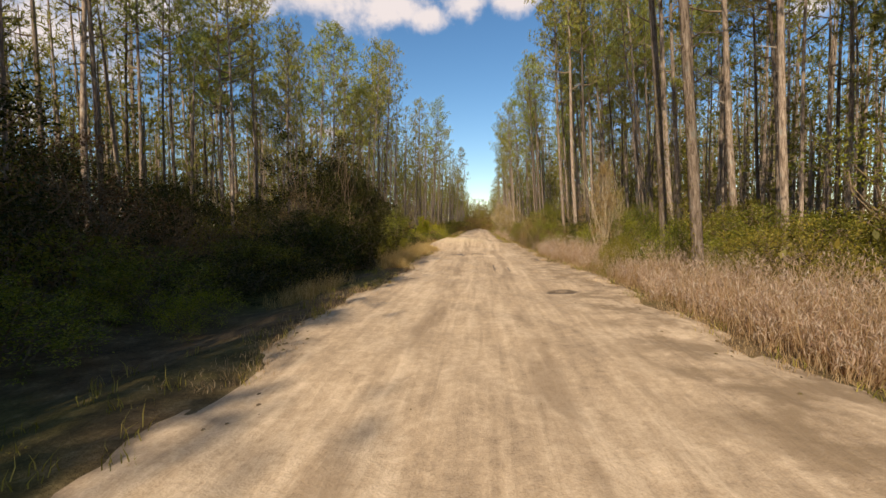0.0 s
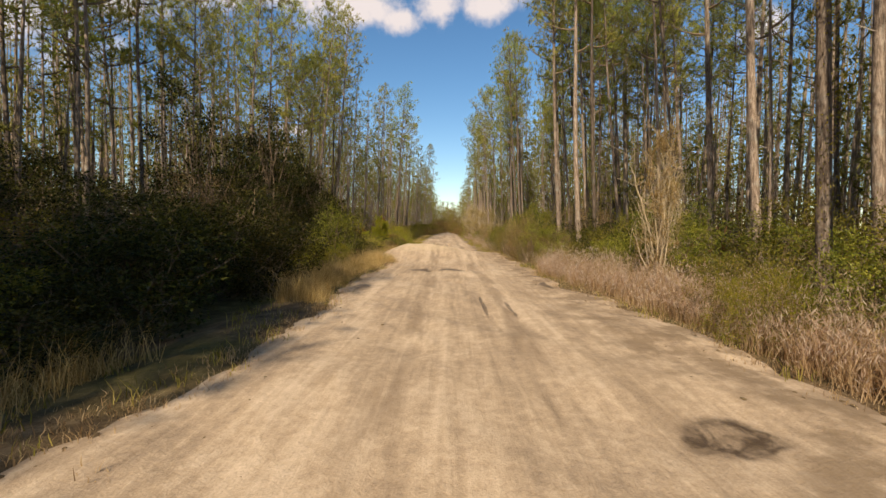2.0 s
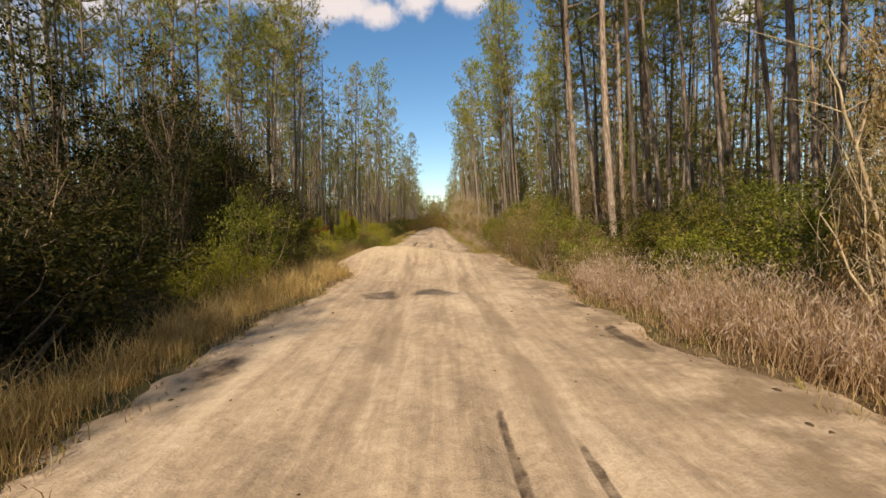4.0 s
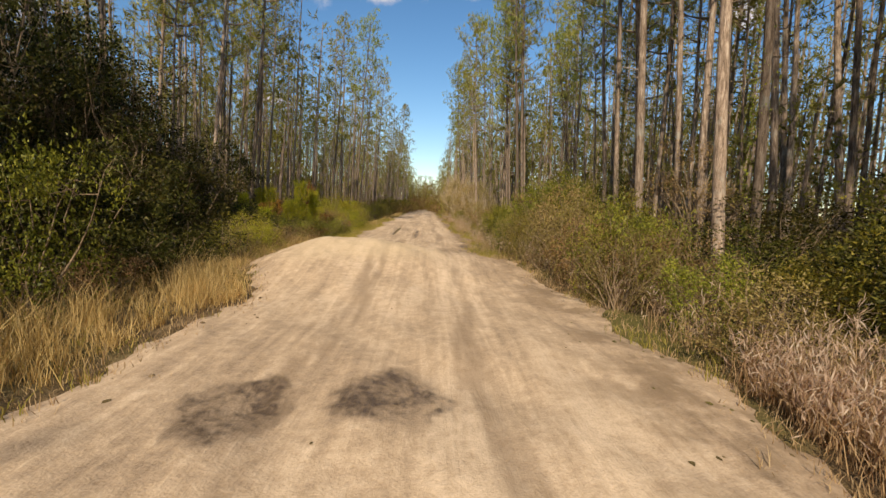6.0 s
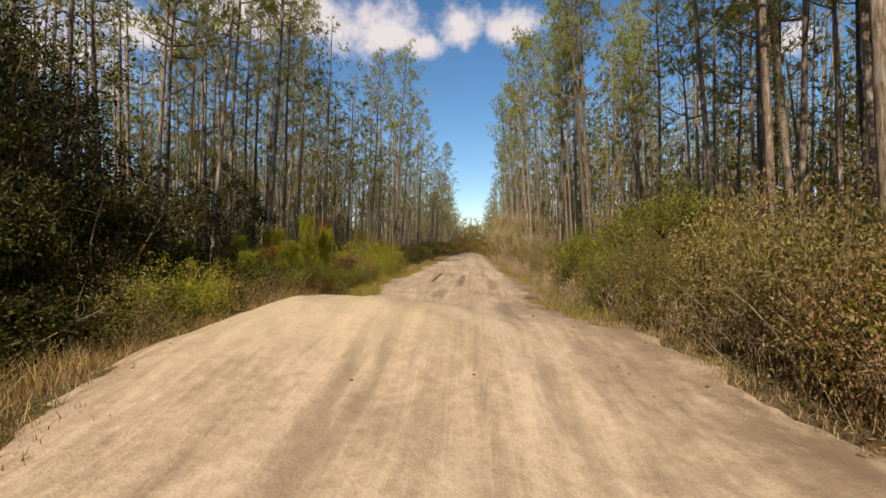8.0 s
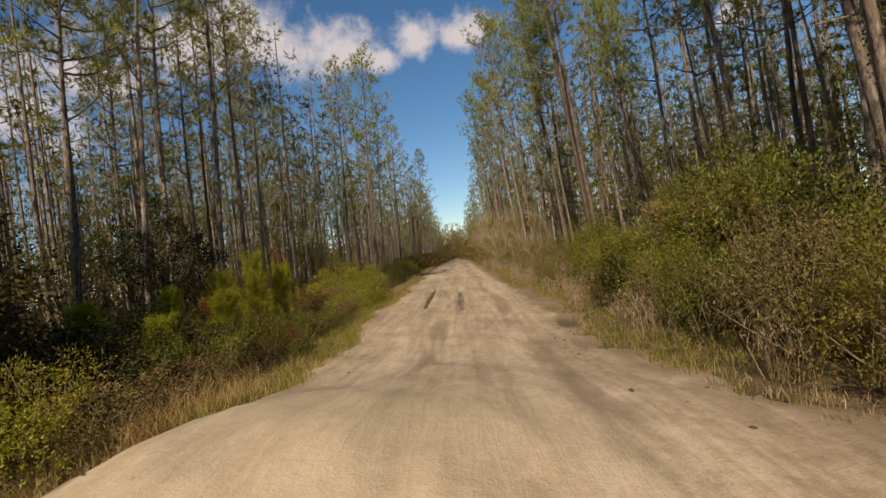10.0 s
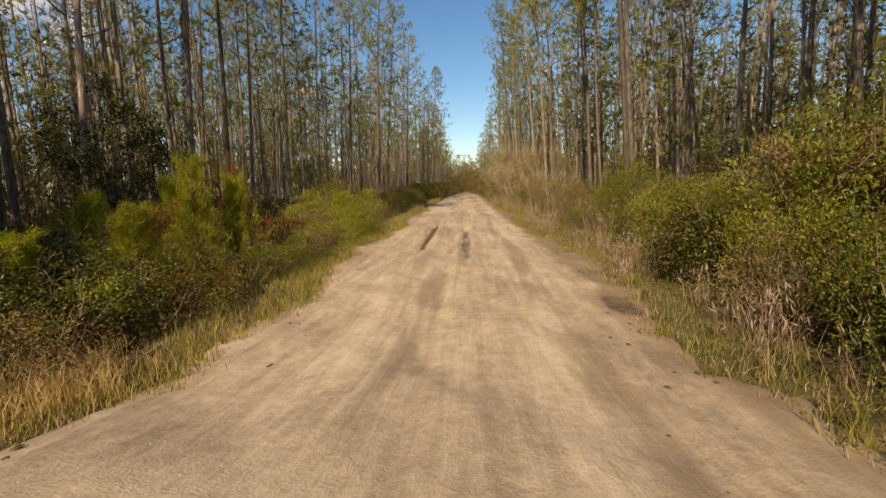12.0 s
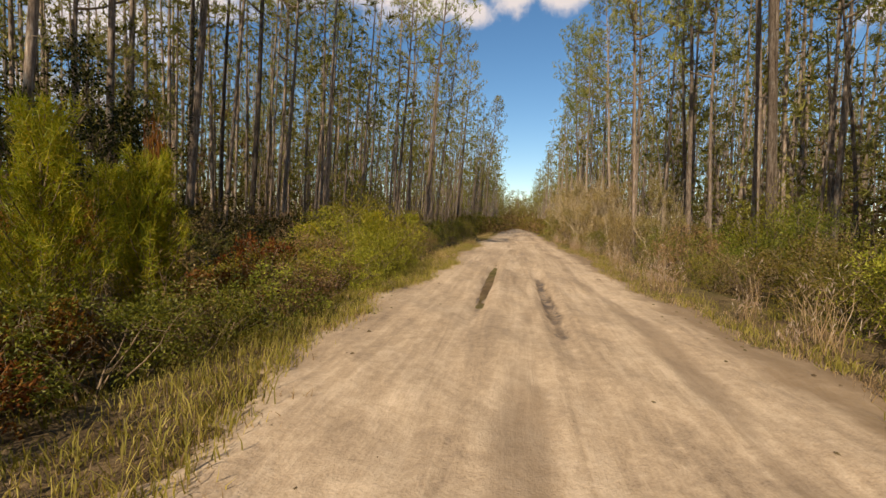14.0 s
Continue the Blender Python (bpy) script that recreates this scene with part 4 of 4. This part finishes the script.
for i in range(950):                                 # the depth of the wood
    y = gr.uniform(-10, 235)
    side = -1 if gr.random() < 0.5 else 1
    x = side * gr.uniform(34, 66)
    if y > 60 and gr.random() < 0.4:
        x = side * gr.uniform(22, 40)
    z, h, n = float(ground_z(x, y)), gr.uniform(6, 15), 9
    c = np.array([x, y, z]) + np.stack([gr.normal(size=n) * 1.7, gr.normal(size=n) * 1.7, 0.4 + gr.random(n) ** 1.1 * h], 1)
    puffs(low_lv, gr, c, gr.uniform(0.7, 1.2, n), 5, 5, 0.60, 0.13, 3 if gr.random() < 0.6 else int(gr.integers(0, 3)))
for i in range(460):                                 # growth along the far verges, closing where the road bends out of sight
    y = gr.uniform(82, 215)
    gap = 3.7 - 3.6 * float(smooth(y, 82, 150))
    x = gr.uniform(-32, 32) if y > 165 else (-gap - gr.uniform(0, 3.5) if gr.random() < 0.5 else gap + gr.uniform(0, 3.2))
    z, h = float(ground_z(x, y)), gr.uniform(2.0, 8.0) if y > 150 else gr.uniform(0.8, 2.4) * (1 + 1.2 * float(smooth(y, 110, 150)))
    n = 150
    base = np.array([x, y, z]) + np.stack([gr.normal(size=n) * 0.7, gr.normal(size=n) * 0.9, gr.uniform(0.02, 1, n) * h], 1)
    low_lv.blades(base, unit(gr.normal(size=(n, 3)) + (0, 0, 0.3)), gr.uniform(0.15, 0.38, n), 0.13, 1 + int(gr.random() < 0.35))
under = tagged(new("undergrowth"), "thick low undergrowth of mixed green and brown leaves under the pines", "undergrowth", kind="stuff")
part("stems", low_st.mesh("stems", M_TWIG), under)
part("leaves", low_lv.mesh("leaves", M_GREEN, M_OLIVE, M_BROWN, M_NEEDLE), under)


# ---- grass ----
def grass(name, label, count, where, tall, wide, mat, seed, tuft=14, plume=False):
    r = np.random.default_rng(seed)
    g = Geo()
    feet = []
    while len(feet) < count // tuft:
        x, y, s = where(r)
        feet.append((x, y, float(ground_z(x, y)), s * r.uniform(0.6, 1.25)))
    feet = np.repeat(np.array(feet), tuft, 0)
    base = feet[:, :3] + r.normal(size=(len(feet), 3)) * (0.085, 0.085, 0)
    way = unit(r.normal(size=base.shape) * (0.22, 0.22, 0.0) + (0, 0, 1))
    h = feet[:, 3] * r.uniform(*tall, len(base))
    g.stems(base - (0, 0, 0.03), way, h, wide)
    if plume:
        top = base + way * h[:, None] * 0.8
        pick = np.repeat(top[::3], 4, 0)
        g.blades(pick + r.normal(size=pick.shape) * (0.025, 0.025, 0.05), unit(r.normal(size=pick.shape) * 0.55 + (0, 0, 1)), 0.10, 0.011, 1, leaf=True)
    tagged(new(name, g.mesh(name, mat, M_PLUME)), label, "grass", kind="stuff")


def verge_right(r):
    y = r.uniform(3, 75) if r.random() < 0.15 else r.uniform(4, 24)
    near = abs(r.normal()) * (1.3 if y < 21 else 0.45)
    return float(road_right(y)) + 0.15 + near, y, 0.45 + 0.65 * min(1, near / 0.7)


def verge_left(r):
    if r.random() < 0.06:
        return r.normal() * 0.35 - 4.0, r.uniform(9.2, 12.5), 0.7
    y = r.uniform(48, 90) if r.random() < 0.1 else r.uniform(16, 35)
    near = abs(r.normal()) * (0.4 if y < 21 else 1.1 if y < 29 else 0.45)
    return float(road_left(y)) - 0.1 - near, y, 0.38 + 0.5 * min(1, near / 0.9)


def verge_both(r):
    y = r.uniform(2, 95) if r.random() < 0.5 else r.uniform(33, 62)
    d = abs(r.normal()) * 0.9 - 0.25
    return (float(road_left(y)) - d if r.random() < 0.5 else float(road_right(y)) + d), y, 1.0


grass("dry_grass", "tall straw-coloured dry grass with feathery tops on the verge", 31000, verge_right, (0.35, 1.05), 0.0075, M_STRAW, 3, tuft=26, plume=True)
grass("dry_grass", "golden dry grass along the shaded verge", 24000, verge_left, (0.25, 0.9), 0.0075, M_GOLD, 4, tuft=26)


def verge_low(r):
    y = r.uniform(33.5, 50)
    return float(road_left(y)) + 0.30 - abs(r.normal()) * 0.55, y, 1.0


def road_edge(r):
    y = r.uniform(4, 62)
    d = r.normal() * 0.22 + 0.05
    return (float(road_left(y)) - d if r.random() < 0.5 else float(road_right(y)) + d), y, 1.0


grass("short_grass", "short withered grass and pine straw along the edges of the sand", 30000, road_edge, (0.03, 0.15), 0.009, M_STRAW, 8, tuft=12)
grass("green_grass", "short yellow-green grass at the edges of the sand", 26000, verge_both, (0.06, 0.26), 0.010, M_GRASS, 6)
grass("green_grass", "low yellow-green grass spilling over the edge of the sand", 9000, verge_low, (0.05, 0.22), 0.008, M_GRASS, 9)


# ---- small things on the verge and the road ----
def dead_snag(x, y):
    """A pale forked dead stem that leans out of the thicket."""
    ob = new("dead_snag")
    ob.empty_display_size = 0.3
    ob.matrix_world = Matrix.Translation((x, y, float(ground_z(x, y)) - 0.05))
    r = np.random.default_rng(17)
    fork = np.array([-0.42, 0.05, 2.45])
    runs = (("stem", [(0, 0, 0), (-0.05, 0.02, 0.8), (-0.18, 0.0, 1.6), fork], (0.031, 0.027, 0.024, 0.020)),
            ("fork", [fork, fork + (-0.14, 0.0, 0.35), fork + (-0.17, 0.03, 0.62), fork + (-0.30, 0.05, 0.9)], (0.019, 0.016, 0.012, 0.005)),
            ("fork", [fork, fork + (0.12, 0.03, 0.3), fork + (0.2, -0.02, 0.6), fork + (0.38, 0.0, 0.85)], (0.018, 0.014, 0.010, 0.005)))
    for name, line, radii in runs:
        g = Geo()
        g.tube(line, radii, 7)
        for k in range(4):
            p = np.array(line[1 + k % 3])
            e = p + r.normal(size=3) * (0.22, 0.15, 0.1) + (0, 0, 0.18)
            g.tube([p, (p + e) / 2 + (0, 0, 0.03), e], [0.009, 0.006, 0.003], 4)
        part(name, g.mesh(name, M_PALE, smooth=True), ob)
    return tagged(ob, "pale forked dead stem leaning out of the thicket", "dead tree")


dead_snag(5.3, 18.3)

# clods of damp earth and bits of bark along the sand
cr = np.random.default_rng(12)
g = Geo()
for i in range(520):
    y = cr.uniform(3, 60)
    side = cr.random()
    x = float(road_right(y)) - abs(cr.normal()) * 0.55 if side < 0.6 else float(road_left(y)) + abs(cr.normal()) * 0.5 if side < 0.9 else cr.uniform(-1.8, 2.4)
    w = cr.uniform(0.008, 0.028) * (1.0 if side < 0.9 else 0.6)
    a = np.linspace(0, 2 * np.pi, 6, endpoint=False) + cr.random() * 6
    lumps = [[np.cos(t) * w * cr.uniform(0.7, 1.4), np.sin(t) * w * cr.uniform(0.8, 2.0), cr.uniform(-0.01, 0.2) * w] for t in a]
    z = float(ground_z(x, y) + road_lift(np.array(x), np.array(y)))
    v = np.array(lumps + [[0, 0, w * cr.uniform(0.5, 0.9)]]) + (x, y, z)
    g.add(v, [(k, (k + 1) % 6, 6) for k in range(6)])
tagged(new("clods", g.mesh("clods", M_FLOOR)), "small dark clods and bark bits along the edges of the sand", "debris", kind="stuff")
